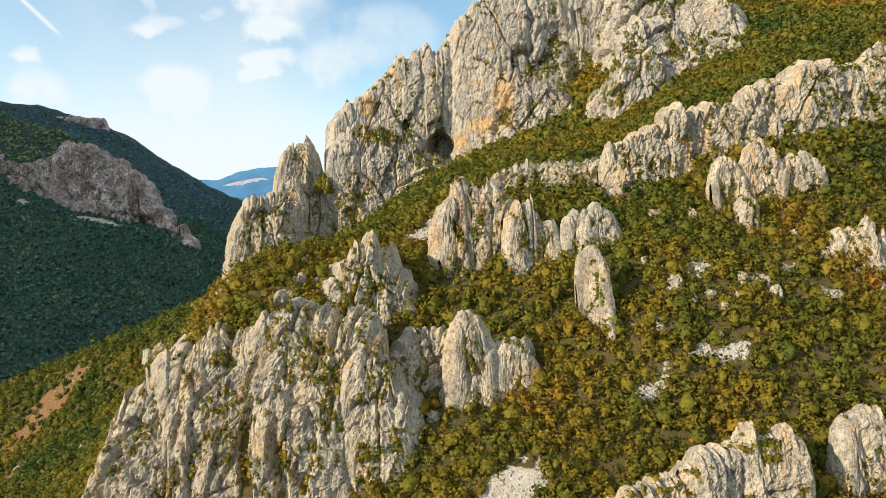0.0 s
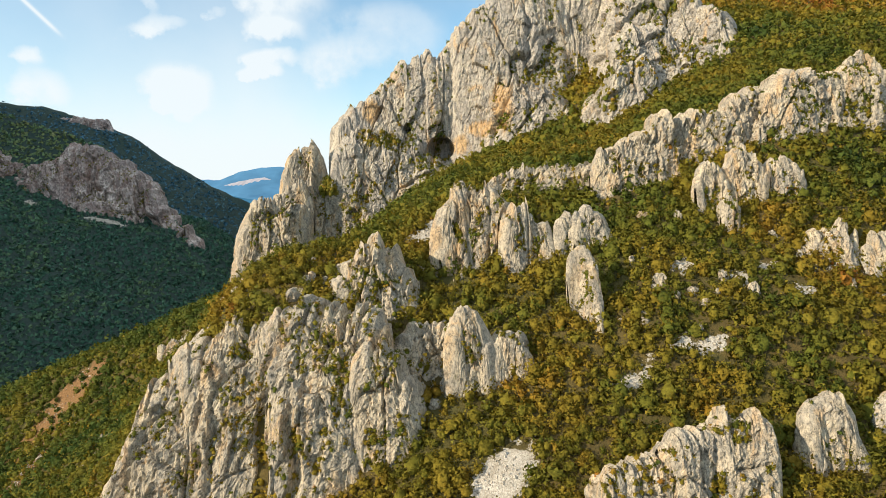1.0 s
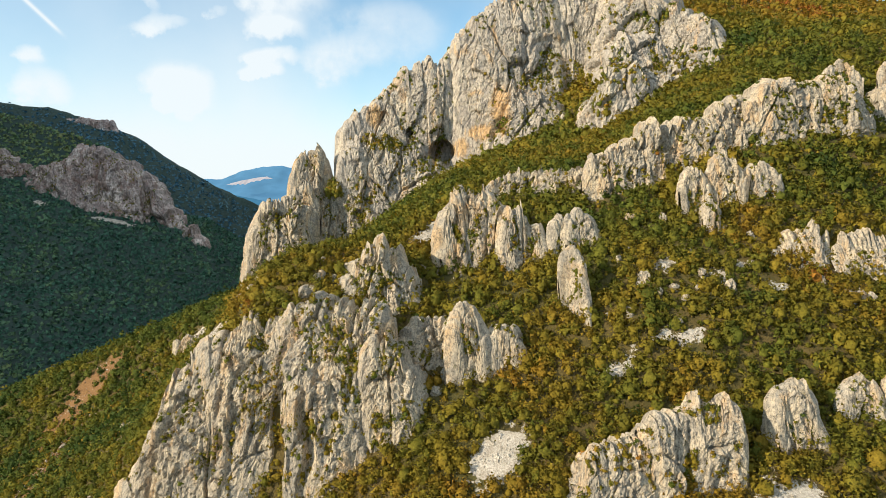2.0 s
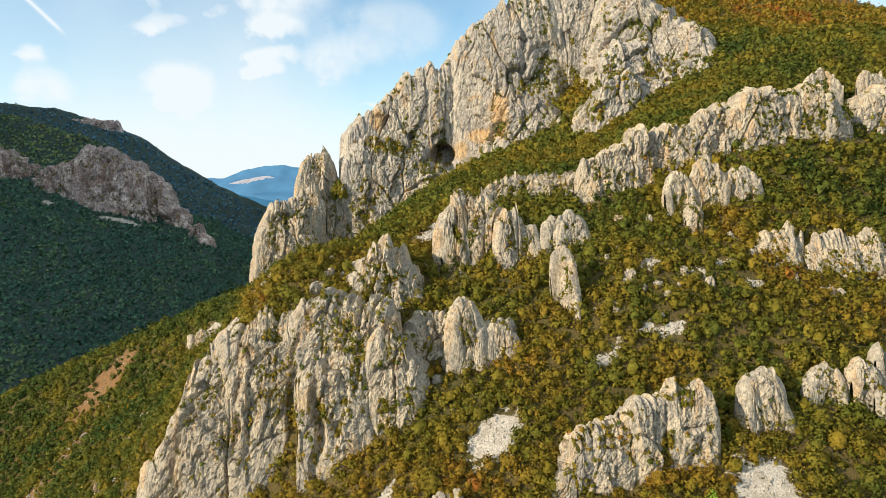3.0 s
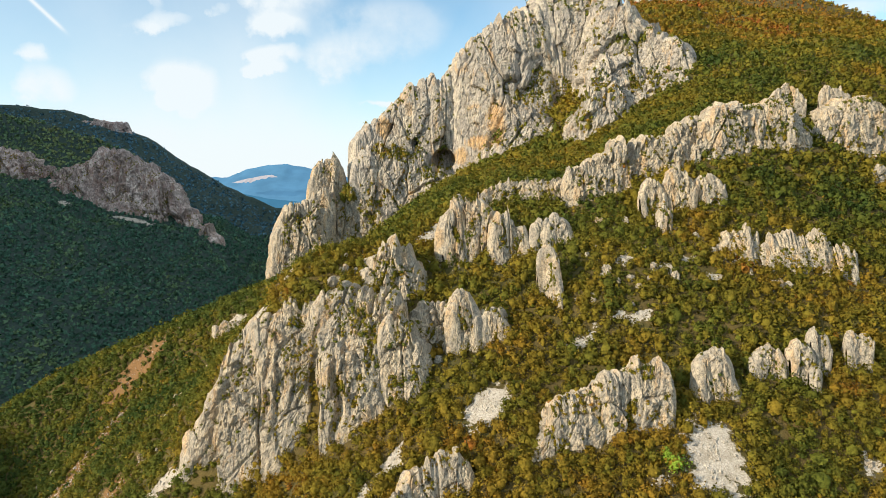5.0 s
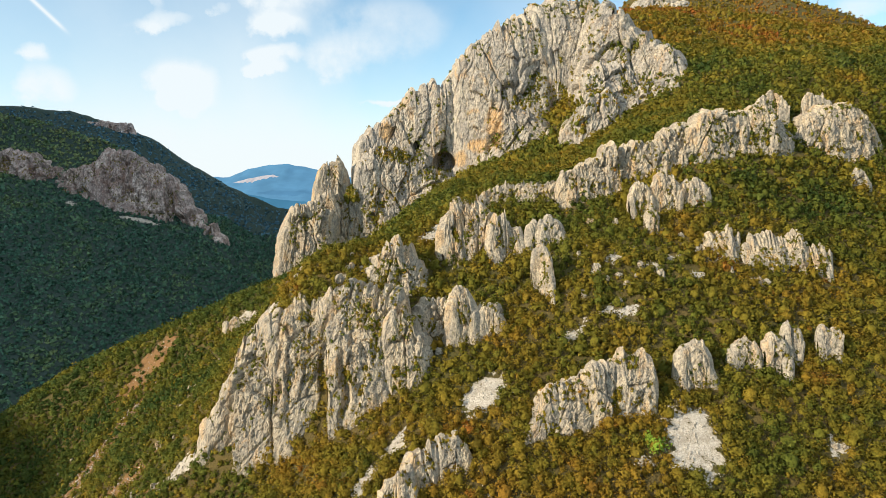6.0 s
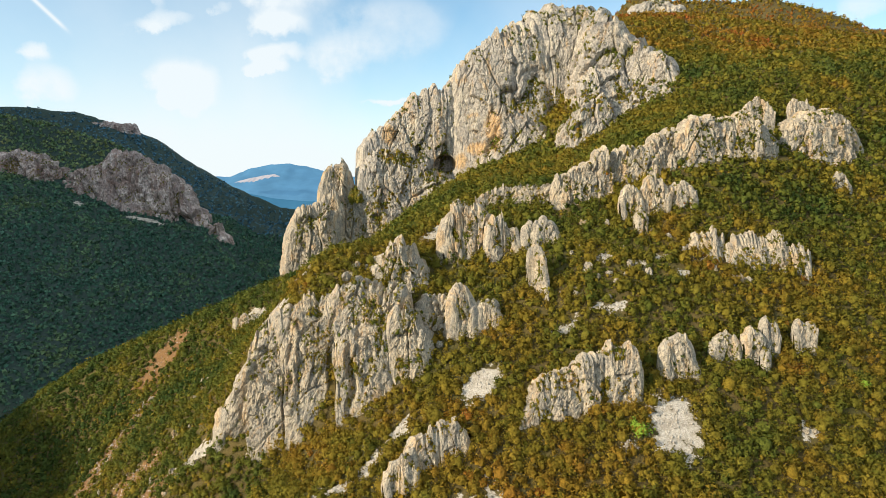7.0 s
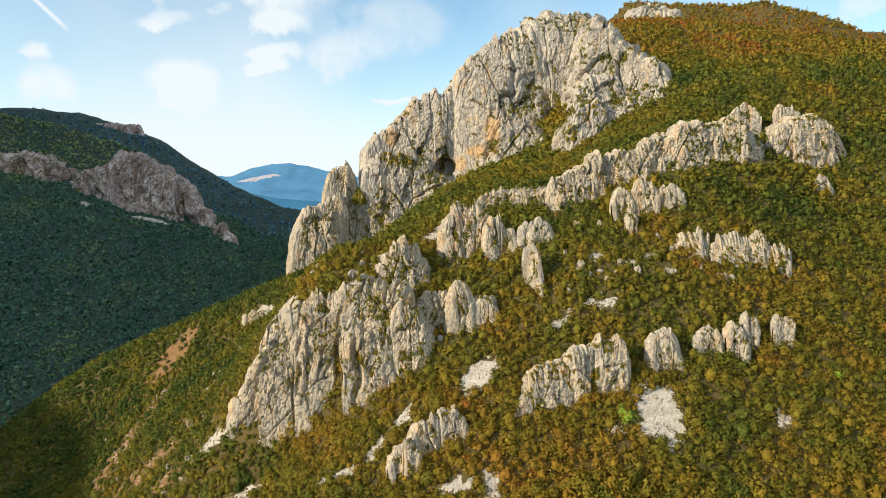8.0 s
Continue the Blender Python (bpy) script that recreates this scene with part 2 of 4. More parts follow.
GROUND = ground_material()
LEAF_NEAR = foliage("scrub_leaves", True, 0.0, 1.3)
LEAF = foliage("scrub_leaves_mass", False, 0.0, 1.12)
LEAF_BRIGHT = plain("fresh_green_leaves", (0.21, 0.32, 0.03), 0.45, 1.6)
# far leaves carry painted haze, bluer for the ridges farther off
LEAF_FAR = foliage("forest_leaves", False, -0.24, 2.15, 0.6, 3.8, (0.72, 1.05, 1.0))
LEAF_FAR_HAZE = foliage("distant_forest_leaves", False, -0.32, 2.4, 0.4, 8.0, (0.75, 1.1, 1.0))
BARK = plain("bark", (0.10, 0.075, 0.05), 0.3, 3.0)
STONE = limestone("scree_stone", (0.62, 0.55, 0.45), (0.50, 0.46, 0.39), (0.52, 0.40, 0.25), 0.64, 0.6)
METAL = plain("painted_steel", (0.45, 0.45, 0.45), 0.1, 2.0, 0.5)


# ---- numeric noise ----
_rng = np.random.default_rng(7)
_perm = np.concatenate([_rng.permutation(256)] * 3)
_grad = _rng.normal(size=(256, 3))
_grad /= np.linalg.norm(_grad, axis=1, keepdims=True)


def gradient_noise(p):
    """Smooth noise in about -0.8 to 0.8 at the rows of p."""
    i = np.floor(p).astype(int)
    f = p - i
    w = f * f * f * (f * (f * 6 - 15) + 10)
    i &= 255
    total = 0
    for dx in (0, 1):
        hx = _perm[i[:, 0] + dx]
        wx = w[:, 0] if dx else 1 - w[:, 0]
        for dy in (0, 1):
            hy = _perm[hx + i[:, 1] + dy]
            wy = wx * (w[:, 1] if dy else 1 - w[:, 1])
            for dz in (0, 1):
                g = _grad[_perm[hy + i[:, 2] + dz]]
                wz = wy * (w[:, 2] if dz else 1 - w[:, 2])
                total = total + wz * ((f - (dx, dy, dz)) * g).sum(1)
    return total * 1.5


def fbm(p, octaves=4):
    total, a = 0, 1.0
    for k in range(octaves):
        total = total + a * gradient_noise(p + 17.3 * k)
        p, a = p * 2.03, a * 0.5
    return total


def cells(p):
    """Cellular noise at the rows of p: a value from 0 to 1 for the cell, the distance to its border, and a plane that slopes its own way across it."""
    i = np.floor(p).astype(int)
    f1, f2, val, tilt = np.full(len(p), 9.0), np.full(len(p), 9.0), np.zeros(len(p)), np.zeros(len(p))
    for dx in (-1, 0, 1):
        for dy in (-1, 0, 1):
            for dz in (-1, 0, 1):
                c = i + (dx, dy, dz)
                h = _perm[_perm[_perm[c[:, 0] & 255] + (c[:, 1] & 255)] + (c[:, 2] & 255)]
                off = p - (c + 0.5 + 0.5 * _grad[h])
                d = (off ** 2).sum(1)
                near = d < f1
                f2 = np.where(near, f1, np.minimum(f2, d))
                val = np.where(near, _perm[h + 11] / 255.0, val)
                tilt = np.where(near, (off * _grad[_perm[h + 23]]).sum(1), tilt)
                f1 = np.where(near, d, f1)
    return val, np.sqrt(f2) - np.sqrt(f1), tilt


def crease(p, power=3):
    """Narrow valleys: near 1 along lines, 0 elsewhere."""
    return np.clip(1 - 2.2 * np.abs(gradient_noise(p)), 0, 1) ** power


# ---- the lie of the land ----
GRID_X = np.array([-320, -230, -160, -100, -50, 0, 60, 120, 200, 340, 500], float)
GRID_Y = np.array([20, 72, 108, 128, 155, 200, 260, 330, 430, 560], float)
GRID_Z = np.array([
    (-110, -98, -80, -53, -28, -10, -7, -5, -4, 0, 4),
    (-113, -85, -55, -20, 12, 25, 33, 30, 26, 33, 38),
    (-111, -75, -40, 0, 23, 48, 55, 55, 47, 59, 62),
    (-107, -69, -33, 9, 62, 62, 73, 71, 59, 74, 78),
    (-98, -57, -19, 23, 80, 81, 91, 92, 79, 96, 100),
    (-80, -30, -1, 35, 69, 99, 113, 131, 115, 129, 132),
    (-88, -7, 26, 53, 71, 106, 125, 154, 168, 153, 150),
    (-148, -37, 5, 18, 60, 100, 155, 195, 192, 195, 176),
    (-214, -132, -128, -61, 3, 63, 185, 235, 242, 222, 196),
    (-331, -262, -197, -136, -76, 0, 116, 208, 266, 258, 232),
], float)
VALLEY = -118.0


def cubic(v, knots):
    """Rows of weights that carry a smooth curve through the knots."""
    v = np.clip(v, knots[0], knots[-1])
    n = len(knots)
    i = np.clip(np.searchsorted(knots, v) - 1, 0, n - 2)
    d = knots[i + 1] - knots[i]
    t = (v - knots[i]) / d
    out = np.zeros((len(v), n))
    r = np.arange(len(v))
    out[r, i] += 2 * t**3 - 3 * t**2 + 1
    out[r, i + 1] += -2 * t**3 + 3 * t**2
    for j, h in ((i, t**3 - 2 * t**2 + t), (i + 1, t**3 - t**2)):
        a, b = np.maximum(j - 1, 0), np.minimum(j + 1, n - 1)
        s = h * d / (knots[b] - knots[a])
        np.add.at(out, (r, b), s)
        np.add.at(out, (r, a), -s)
    return out


def ridge(x, y, crest, slope):
    """A mountain whose crest follows the given line and falls off to both sides."""
    best = np.full(len(x), -1e4)
    for (ax, ay, az), (bx, by, bz) in zip(crest, crest[1:]):
        lx, ly = bx - ax, by - ay
        t = np.clip(((x - ax) * lx + (y - ay) * ly) / (lx * lx + ly * ly), 0, 1)
        d = np.hypot(x - ax - t * lx, y - ay - t * ly)
        fall = slope * d if slope != 1.15 else slope * np.minimum(d, 62) + 0.5 * np.maximum(d - 62, 0)
        best = np.maximum(best, az + t * (bz - az) - fall)
    return best


NEAR_RIDGE = [(-900, 830, 262), (-709, 800, 229), (-656, 790, 212), (-603, 780, 201), (-554, 775, 190), (-506, 770, 176), (-474, 765, 162), (-453, 760, 152), (-412, 752, 139), (-386, 742, 122), (-364, 732, 102), (-342, 720, 75), (-315, 705, 52), (-294, 690, 30), (-276, 670, 4), (-249, 640, -22), (-200, 570, -100)]
TABLE_RIDGE = [(-1500, 1200, 330), (-1090, 1150, 272), (-936, 1150, 261), (-870, 1150, 256), (-804, 1150, 250), (-738, 1150, 244), (-678, 1150, 232), (-640, 1150, 216), (-617, 1150, 192), (-587, 1150, 175), (-545, 1150, 149), (-507, 1150, 121), (-458, 1150, 97), (-403, 1150, 76), (-326, 1150, 54), (-259, 1150, 34)]
MIDDLE_RIDGE = [(-387, 840, 72), (-370, 840, 64), (-336, 835, 51), (-287, 825, 45), (-236, 815, 40), (-184, 800, 33), (-80, 780, 20)]
# unseen ridge, added to keep the sun off the valley and far cliff
SHADE_RIDGE = [(-960, -800, 402), (-960, -230, 401), (-960, -176, 387), (-960, -120, 362), (-960, -40, 356), (-980, 120, 463), (-1000, 250, 540), (-1080, 450, 600), (-1230, 730, 680), (-1320, 900, 720)]
EAST_RIDGE = [(224, 700, 328), (295, 700, 331), (351, 700, 329), (415, 700, 328), (458, 700, 314), (501, 700, 300), (549, 700, 289), (602, 700, 269), (681, 700, 246)]
RIDGES = [(NEAR_RIDGE, 1.15), (TABLE_RIDGE, 0.62), (MIDDLE_RIDGE, 0.62), (SHADE_RIDGE, 1.6), (EAST_RIDGE, 0.9)]


def height(x, y, detail=True):
    x, y = np.asarray(x, float), np.asarray(y, float)
    near = np.einsum("ij,jk,ik->i", cubic(y, GRID_Y), GRID_Z, cubic(x, GRID_X))
    out = np.hypot(np.maximum(np.maximum(GRID_X[0] - x, x - GRID_X[-1]), 0), np.maximum(np.maximum(GRID_Y[0] - y, y - GRID_Y[-1]), 0))
    near = near - 0.75 * out
    # the high ground behind the great cliff
    top = np.interp(x, [-60, -40, -20, 0, 20, 50, 80, 110, 140], [105, 140, 158, 172, 190, 215, 226, 205, 150])
    line = np.interp(x, [-60, 0, 60, 90, 115, 150], [318, 326, 338, 338, 312, 300])
    step = 1 / (1 + np.exp(np.clip(-(y - line) / 3.0, -40, 40)))
    back = np.where(x < 60, top - 0.55 * np.maximum(y - line - 14, 0), top + 0.1 * np.maximum(y - line, 0))
    step = step * np.clip((x + 75) / 15, 0, 1) * np.clip((140 - x) / 30, 0, 1)
    near = near - 1.5 + step * np.maximum(back - near, 0)
    z = np.maximum(near, VALLEY)
    for crest, slope in RIDGES:
        z = np.maximum(z, ridge(x, y, crest, slope))
    if detail:
        p = np.stack([x, y, 0 * x], 1)
        far = np.clip((y - 420) / 300, 0, 1)
        z = z + 1.0 * fbm(p / 11.0, 4) + far * (9 * fbm(p / 90.0, 4)) * np.clip((z - VALLEY) / 30, 0, 1)
    return z


# Bare patches in plan: centre, half lengths, turn in degrees.
SCREES = [
    (11.5, 102, 7.5, 4.6, 30), (66.5, 83.5, 7.4, 9.5, -12), (-4.5, 173, 4.0, 12, -38), (56, 121.5, 6.0, 1.8, 8), (40.5, 117, 6.0, 1.6, 35),
    (-33, 80.5, 9.0, 2.4, 15), (-22, 87, 2.4, 5.5, -30), (-14, 94.5, 2.0, 5.5, -30), (13.5, 68, 2.4, 7.5, 20), (3, 69.5, 5, 2.0, 0), (-89, 119, 7, 3.4, -10), (-68, 94, 7, 2.0, 0),
]
SCREES += [
    (-97, 217, 10, 4, -50), (-66, 144, 8, 3, -30), (104.5, 83.5, 2.6, 1.6, 0), (106.4, 131.5, 3.2, 1.8, 0), (52, 79, 3.2, 1.2, 10), (-107, 165, 3.5, 2.0, 20),
    (72, 137, 3, 2, 20), (80, 140, 3.5, 1.6, 0), (86, 134, 3, 2, 0), (60, 141, 2.4, 1.3, 0), (52, 137, 2.2, 1.3, 0), (94, 139, 3, 1.4, 10), (3, 139, 3, 1.6, 0),
    (-385, 676, 26, 5, 5), (-465, 677, 7, 6, 0),
]
BARES = [(-148, 162, 5.5, 24, -2), (-144, 192, 5, 14, -18), (-122, 137, 15, 6, 20), (-106, 118, 12, 5, 10), (-150, 225, 10, 22, -20), (112, 140, 10, 2.5, 0)]


def patches(x, y, table):
    best = np.zeros(len(x))
    p = np.stack([x, y, 0 * x], 1)
    x, y = x + 1.5 * fbm(p / 5.0, 3), y + 2.2 * fbm(p / 5.0 + 31, 3)
    for cx, cy, rx, ry, turn in table:
        c, s = math.cos(radians(turn)), math.sin(radians(turn))
        u, v = ((x - cx) * c + (y - cy) * s) / rx, (-(x - cx) * s + (y - cy) * c) / ry
        best = np.maximum(best, 1.0 - 0.5 * (u * u + v * v))
    return np.clip(best, 0, 1)


def grid_mesh(name, verts, nu, nv, mat, flat=True):
    """A mesh from nu x nv vertices in rows."""
    me = bpy.data.meshes.new(name)
    a = (np.arange(nu - 1)[:, None] * nv + np.arange(nv - 1)[None]).ravel()
    faces = np.stack([a, a + nv, a + nv + 1, a + 1], 1)
    fill_mesh(me, verts, faces)
    me.materials.append(mat)
    me.polygons.foreach_set("use_smooth", np.full(len(faces), not flat))
    return me


def fill_mesh(me, verts, quads):
    me.vertices.add(len(verts))
    me.vertices.foreach_set("co", np.ascontiguousarray(verts, np.float32).ravel())
    me.loops.add(quads.size)
    me.loops.foreach_set("vertex_index", np.ascontiguousarray(quads, np.int32).ravel())
    me.polygons.add(len(quads))
    k = quads.shape[1]
    me.polygons.foreach_set("loop_start", np.arange(0, quads.size, k, dtype=np.int32))
    me.update(calc_edges=True)


def spread(lo, hi, step, far_lo, far_hi, growth=1.12):
    """Even steps between lo and hi, then ever longer ones out to the far ends."""
    mid = list(np.arange(lo, hi + 0.1, step))
    d, up = step, [mid[-1]]
    while up[-1] < far_hi:
        d *= growth
        up.append(up[-1] + min(d, 260))
    d, down = step, [mid[0]]
    while down[-1] > far_lo:
        d *= growth
        down.append(down[-1] - min(d, 260))
    return np.array(down[:0:-1] + mid + up[1:])


def build_ground():
    xs = np.concatenate([spread(-700, -340, 7, -4600, -345), spread(-338, 320, 2.8, -337, 4600)])
    ys = np.concatenate([spread(30, 440, 2.8, -4200, 438), spread(445, 1230, 8, 444, 4700)])
    xs = np.append(xs, (-1000.0, -980.0, -960.0))
    xs, ys = np.unique(np.round(xs, 2)), np.unique(np.round(ys, 2))
    gx, gy = np.meshgrid(xs, ys, indexing="ij")
    x, y = gx.ravel(), gy.ravel()
    z = height(x, y)
    me = grid_mesh("ground", np.stack([x, y, z], 1), len(xs), len(ys), GROUND, flat=False)
    for name, table in (("scree", SCREES), ("bare", BARES)):
        at = me.attributes.new(name, "FLOAT", "POINT")
        at.data.foreach_set("value", patches(x, y, table).astype(np.float32))
    # mask of the far forest floor and its haze tint
    at = me.attributes.new("wood", "FLOAT", "POINT")
    at.data.foreach_set("value", np.clip((y - 330 - 0.3 * np.maximum(x, 0) * 10) / 60, 0, 1).astype(np.float32))
    return tagged(new("ground", me), "steep hillside of dry brown soil with pale scree runs", "hillside", kind="structure")


build_ground()

# ---- rock ----
tufts = []          # places on ledges where plants grow: x, y, z, size
footprints = []     # rock bases in plan, for keeping shrubs clear: arrays of x, y, radius


# the grain of the rock: width and height of the blocks, how far they stand proud, how much they slant, depth and width of the joints
ROCK_GRAIN = ((10, 34, 1.8, 1.5, 1.6, 0.05), (4.0, 11, 1.0, 1.1, 0.6, 0.05), (1.8, 3.6, 0.45, 0.7, 0.16, 0.07), (3.2, 1.4, 0.25, 0.25, 0.1, 0.06), (0.85, 1.3, 0.22, 0.36, 0.05, 0.1))


def crag_mesh(name, rows, res, lean, feature, strength, mat, dents, jag, shrubs, seed, boxy=4.0, green=()):
    r = np.array(rows, float)
    seg = np.r_[0, np.cumsum(np.hypot(*np.diff(r[:, :2], axis=0).T))]
    nu = int(max(8, seg[-1] / res))
    s = np.linspace(0, seg[-1], nu)
    x, y, zt, half = (np.interp(s, seg, r[:, k]) for k in range(4))
    tx, ty = np.gradient(x), np.gradient(y)
    norm = np.hypot(tx, ty)
    nx, ny = ty / norm, -tx / norm
    sign = np.where(ny > 0, -1, 1)
    nx, ny = nx * sign, ny * sign
    k = max(3, int(nu / 12))
    nx, ny = (np.convolve(np.pad(a, k, "edge"), np.ones(2 * k + 1) / (2 * k + 1), "valid") for a in (nx, ny))
    rise = zt - height(x, y - 4, False)
    foot = np.minimum(height(x, y - lean * np.maximum(rise, 0), False), height(x, y + 2 * half, False))
    zb = np.minimum(foot - 5 - 4 * feature, zt - 3)
    line = np.stack([s / (3.4 * feature), 0 * s + seed, 0 * s], 1)
    (c1, e1, _), (c2, e2, _) = cells(line), cells(line * 2.6 + 9)
    columns = 3.0 * (c1 - 0.5) + 2.2 * (c2 - 0.5) - 0.9 * np.clip(1 - e1 / 0.16, 0, 1) - 0.5 * np.clip(1 - e2 / 0.2, 0, 1) + 0.6 * gradient_noise(line * 6)
    columns = jag * min(1.6, feature) * columns * np.minimum(1, (zt - zb) / 12)
    ends = np.clip(1 - np.abs(2 * s / seg[-1] - 1) ** 6, 0.04, 1) ** 0.5
    round_off = half * (1 - ends)
    half = half * ends
    nf = int(max(8, (zt - zb).max() / res))
    v = np.r_[np.linspace(0, 1, nf), np.linspace(1, 0, max(4, nf // 3))[1:]]
    o = (1 - v**boxy) ** (1 / boxy) * np.r_[np.ones(nf), -np.ones(len(v) - nf)]
    tall = (zt - zb)[:, None]
    shift = round_off[:, None] + half[:, None] * (1 - o[None]) + lean * (1 - v[None]) * tall * -1.0
    px = x[:, None] - nx[:, None] * shift
    py = y[:, None] - ny[:, None] * shift
    pz = zb[:, None] + v[None] * tall
    p = np.stack([px, py, pz], 2)
    du, dv = np.gradient(p, axis=0), np.gradient(p, axis=1)
    n = np.cross(du, dv)
    n /= np.linalg.norm(n, axis=2, keepdims=True) + 1e-9
    front = np.stack([nx, ny, 0 * nx], 1)[:, None]
    if (n[:, : nf // 2] * front).sum() < 0:
        n = -n
    q = p.reshape(-1, 3) + seed * 17.7
    q = q + 0.8 * feature * np.stack([gradient_noise(q / (6.0 * feature) + 40 * k) for k in range(3)], 1)
    # upright slabs and blocks with planed faces, each scale set into the one before
    d = 0.9 * feature * gradient_noise(q / (15 * feature, 15 * feature, 45 * feature))
    for sx, sz, deep, slant, crack, wide in ROCK_GRAIN:
        k = feature if sx > 3 else min(feature, 1.25)
        val, border, tilt = cells(q / (sx * k, sx * k, sz * k))
        d += k * (deep * (val - 0.66) + slant * tilt - crack * np.clip(1 - border / wide, 0, 1))
    d += 0.26 * fbm(q / (0.9, 0.9, 1.6), 3) - 0.16 * crease(q / (2.3, 2.3, 9.0), 2) * np.clip(0.5 + gradient_noise(q / 9.0), 0, 1)
    thick = np.minimum(1, half / (5 * feature))[:, None] * np.ones_like(v)[None]
    low = (np.clip(v / 0.5, 0.35, 1) * (1 - 0.55 * np.clip((v - 0.86) / 0.14, 0, 1)))[None] * np.ones((nu, 1))
    d = d * strength * (0.25 + 0.75 * thick.ravel()) * low.ravel()
    edge = np.clip(np.minimum(s, seg[-1] - s) / min(0.3 * seg[-1], 6.0 * feature), 0.25, 1)
    d = d * (edge[:, None] * np.ones_like(v)[None]).ravel()
    w = p.reshape(-1, 3) + n.reshape(-1, 3) * d[:, None]
    w[:, 2] += (columns[:, None] * np.clip((v - 0.55) / 0.45, 0, 1)[None] ** 2).ravel()
    for cx, cz, rx, rz, depth in dents:
        gully = rz > 12
        sway = gully * 2.6 * gradient_noise(np.stack([0 * d + cx, 0 * d, w[:, 2] / 9.0], 1))
        e = np.sqrt(((w[:, 0] - cx + sway) / rx) ** 2 + (np.where(w[:, 2] < cz, 1.6, 1.0) * (w[:, 2] - cz) / rz) ** 2)
        facing = np.repeat(np.r_[np.ones(nf), np.zeros(len(v) - nf)][None], nu, 0).ravel()
        w[:, 1] += depth * facing * np.clip((1.05 - e) / (0.75 if gully else 0.07), 0, 1)
    g = w.reshape(nu, len(v), 3)
    if shrubs:
        up = np.cross(np.gradient(g, axis=0), np.gradient(g, axis=1))
        up /= np.linalg.norm(up, axis=2, keepdims=True) + 1e-9
        flat = ((np.abs(up[:, :, 2]).ravel() > 0.6) | (d < np.quantile(d, 0.10))) & (w[:, 2] > (zb[:, None] + 0.2 * tall * np.ones_like(v)[None]).ravel())
        grow = gradient_noise(w / (9 * feature)) > -0.05
        ok = np.flatnonzero(flat & grow)
        rng = np.random.default_rng(int(seed * 10) + 3)
        for i in rng.choice(ok, min(len(ok), int(1.5 * shrubs)), replace=False) if len(ok) else ():
            tufts.append((*w[i], rng.uniform(0.4, 1.15) * min(1.7, 0.4 + 0.7 * feature)))
    rng_green = np.random.default_rng(int(seed * 31) + 5)
    for cx, cz, rx, rz, count, big in green:
        e = ((w[:, 0] - cx) / rx) ** 2 + ((w[:, 2] - cz) / rz) ** 2
        facing = np.repeat(np.r_[np.ones(nf), np.zeros(len(v) - nf)][None], nu, 0).ravel()
        ok = np.flatnonzero((e + 0.5 * gradient_noise(w / 3.0) < 1) & (facing > 0))
        for i in rng_green.choice(ok, min(len(ok), count), replace=False) if len(ok) else ():
            tufts.append((w[i, 0], w[i, 1] + 0.2, w[i, 2] - 0.3, rng_green.uniform(0.6, 1.1) * big))
    fall = 0.6 * lean * np.maximum(rise, 0)
    footprints.append(np.stack([x + nx * fall, y + ny * fall, 0 * x + 0.9 * min(2.0, feature)], 1))
    return grid_mesh(name, w, nu, len(v), mat)


_seed = [1.0]


def crag(name, rows, label="", category="rock", parent=None, group="", res=0.42, lean=0.15, feature=1.0, strength=0.85, mat=None, dents=(), jag=1.0, shrubs=0, boxy=3.2, green=()):
    """A body of rock. rows: x, y and height of the crest line's front edge, and half the thickness there."""
    _seed[0] += 1.37
    me = crag_mesh(name, rows, res, lean, feature, strength, mat or ROCK, dents, jag, shrubs, _seed[0], boxy, green)
    ob = new(name, me)
    if parent:
        ob.parent = parent
        return tagged(ob, label)
    return tagged(ob, label, category, group)


PART_LABELS = {
    "buttress": "fluted grey buttress streaked with ochre", "pinnacle": "blunt grey limestone pinnacle", "rib_section": "serrated pale rib of upright slabs",
    "band_section": "pale cliff section with scrub ledges", "spire": "pointed pale limestone spire", "spire_top": "narrow dark-streaked spire top", "spire_face": "ochre and cream fluted face",
    "spire_shoulder": "grey shoulder with dark scrub", "lower_wall": "banded ochre wall below the cave", "west_face": "smooth grey face with an arched cave", "central_face": "grey face with orange water streaks",
    "summit_face": "pale upper face below the summit", "east_face": "rugged grey upper wall", "east_buttress": "broken grey buttress with scrub", "lower_buttress": "rough grey buttress beside the cave", "cliff_section": "reddish grey crumbling cliff section"}


def group_of(name, label, category, at):
    ob = new(name)
    ob.location = at
    return tagged(ob, label, category)


def inside(parent, ob):
    ob.parent = parent
    ob.matrix_parent_inverse = Matrix.Translation(parent.location).inverted()
    return ob


def part_crag(name, rows, parent, label="", **more):
    return inside(parent, crag(name, rows, label or PART_LABELS[name], "", **more))


def narrowed(rows, share):
    """The same crest line drawn together about its middle, to leave room for the relief."""
    mid = (rows[0][0] + rows[-1][0]) / 2
    return [(mid + (x - mid) * share, y, z, half) for x, y, z, half in rows]


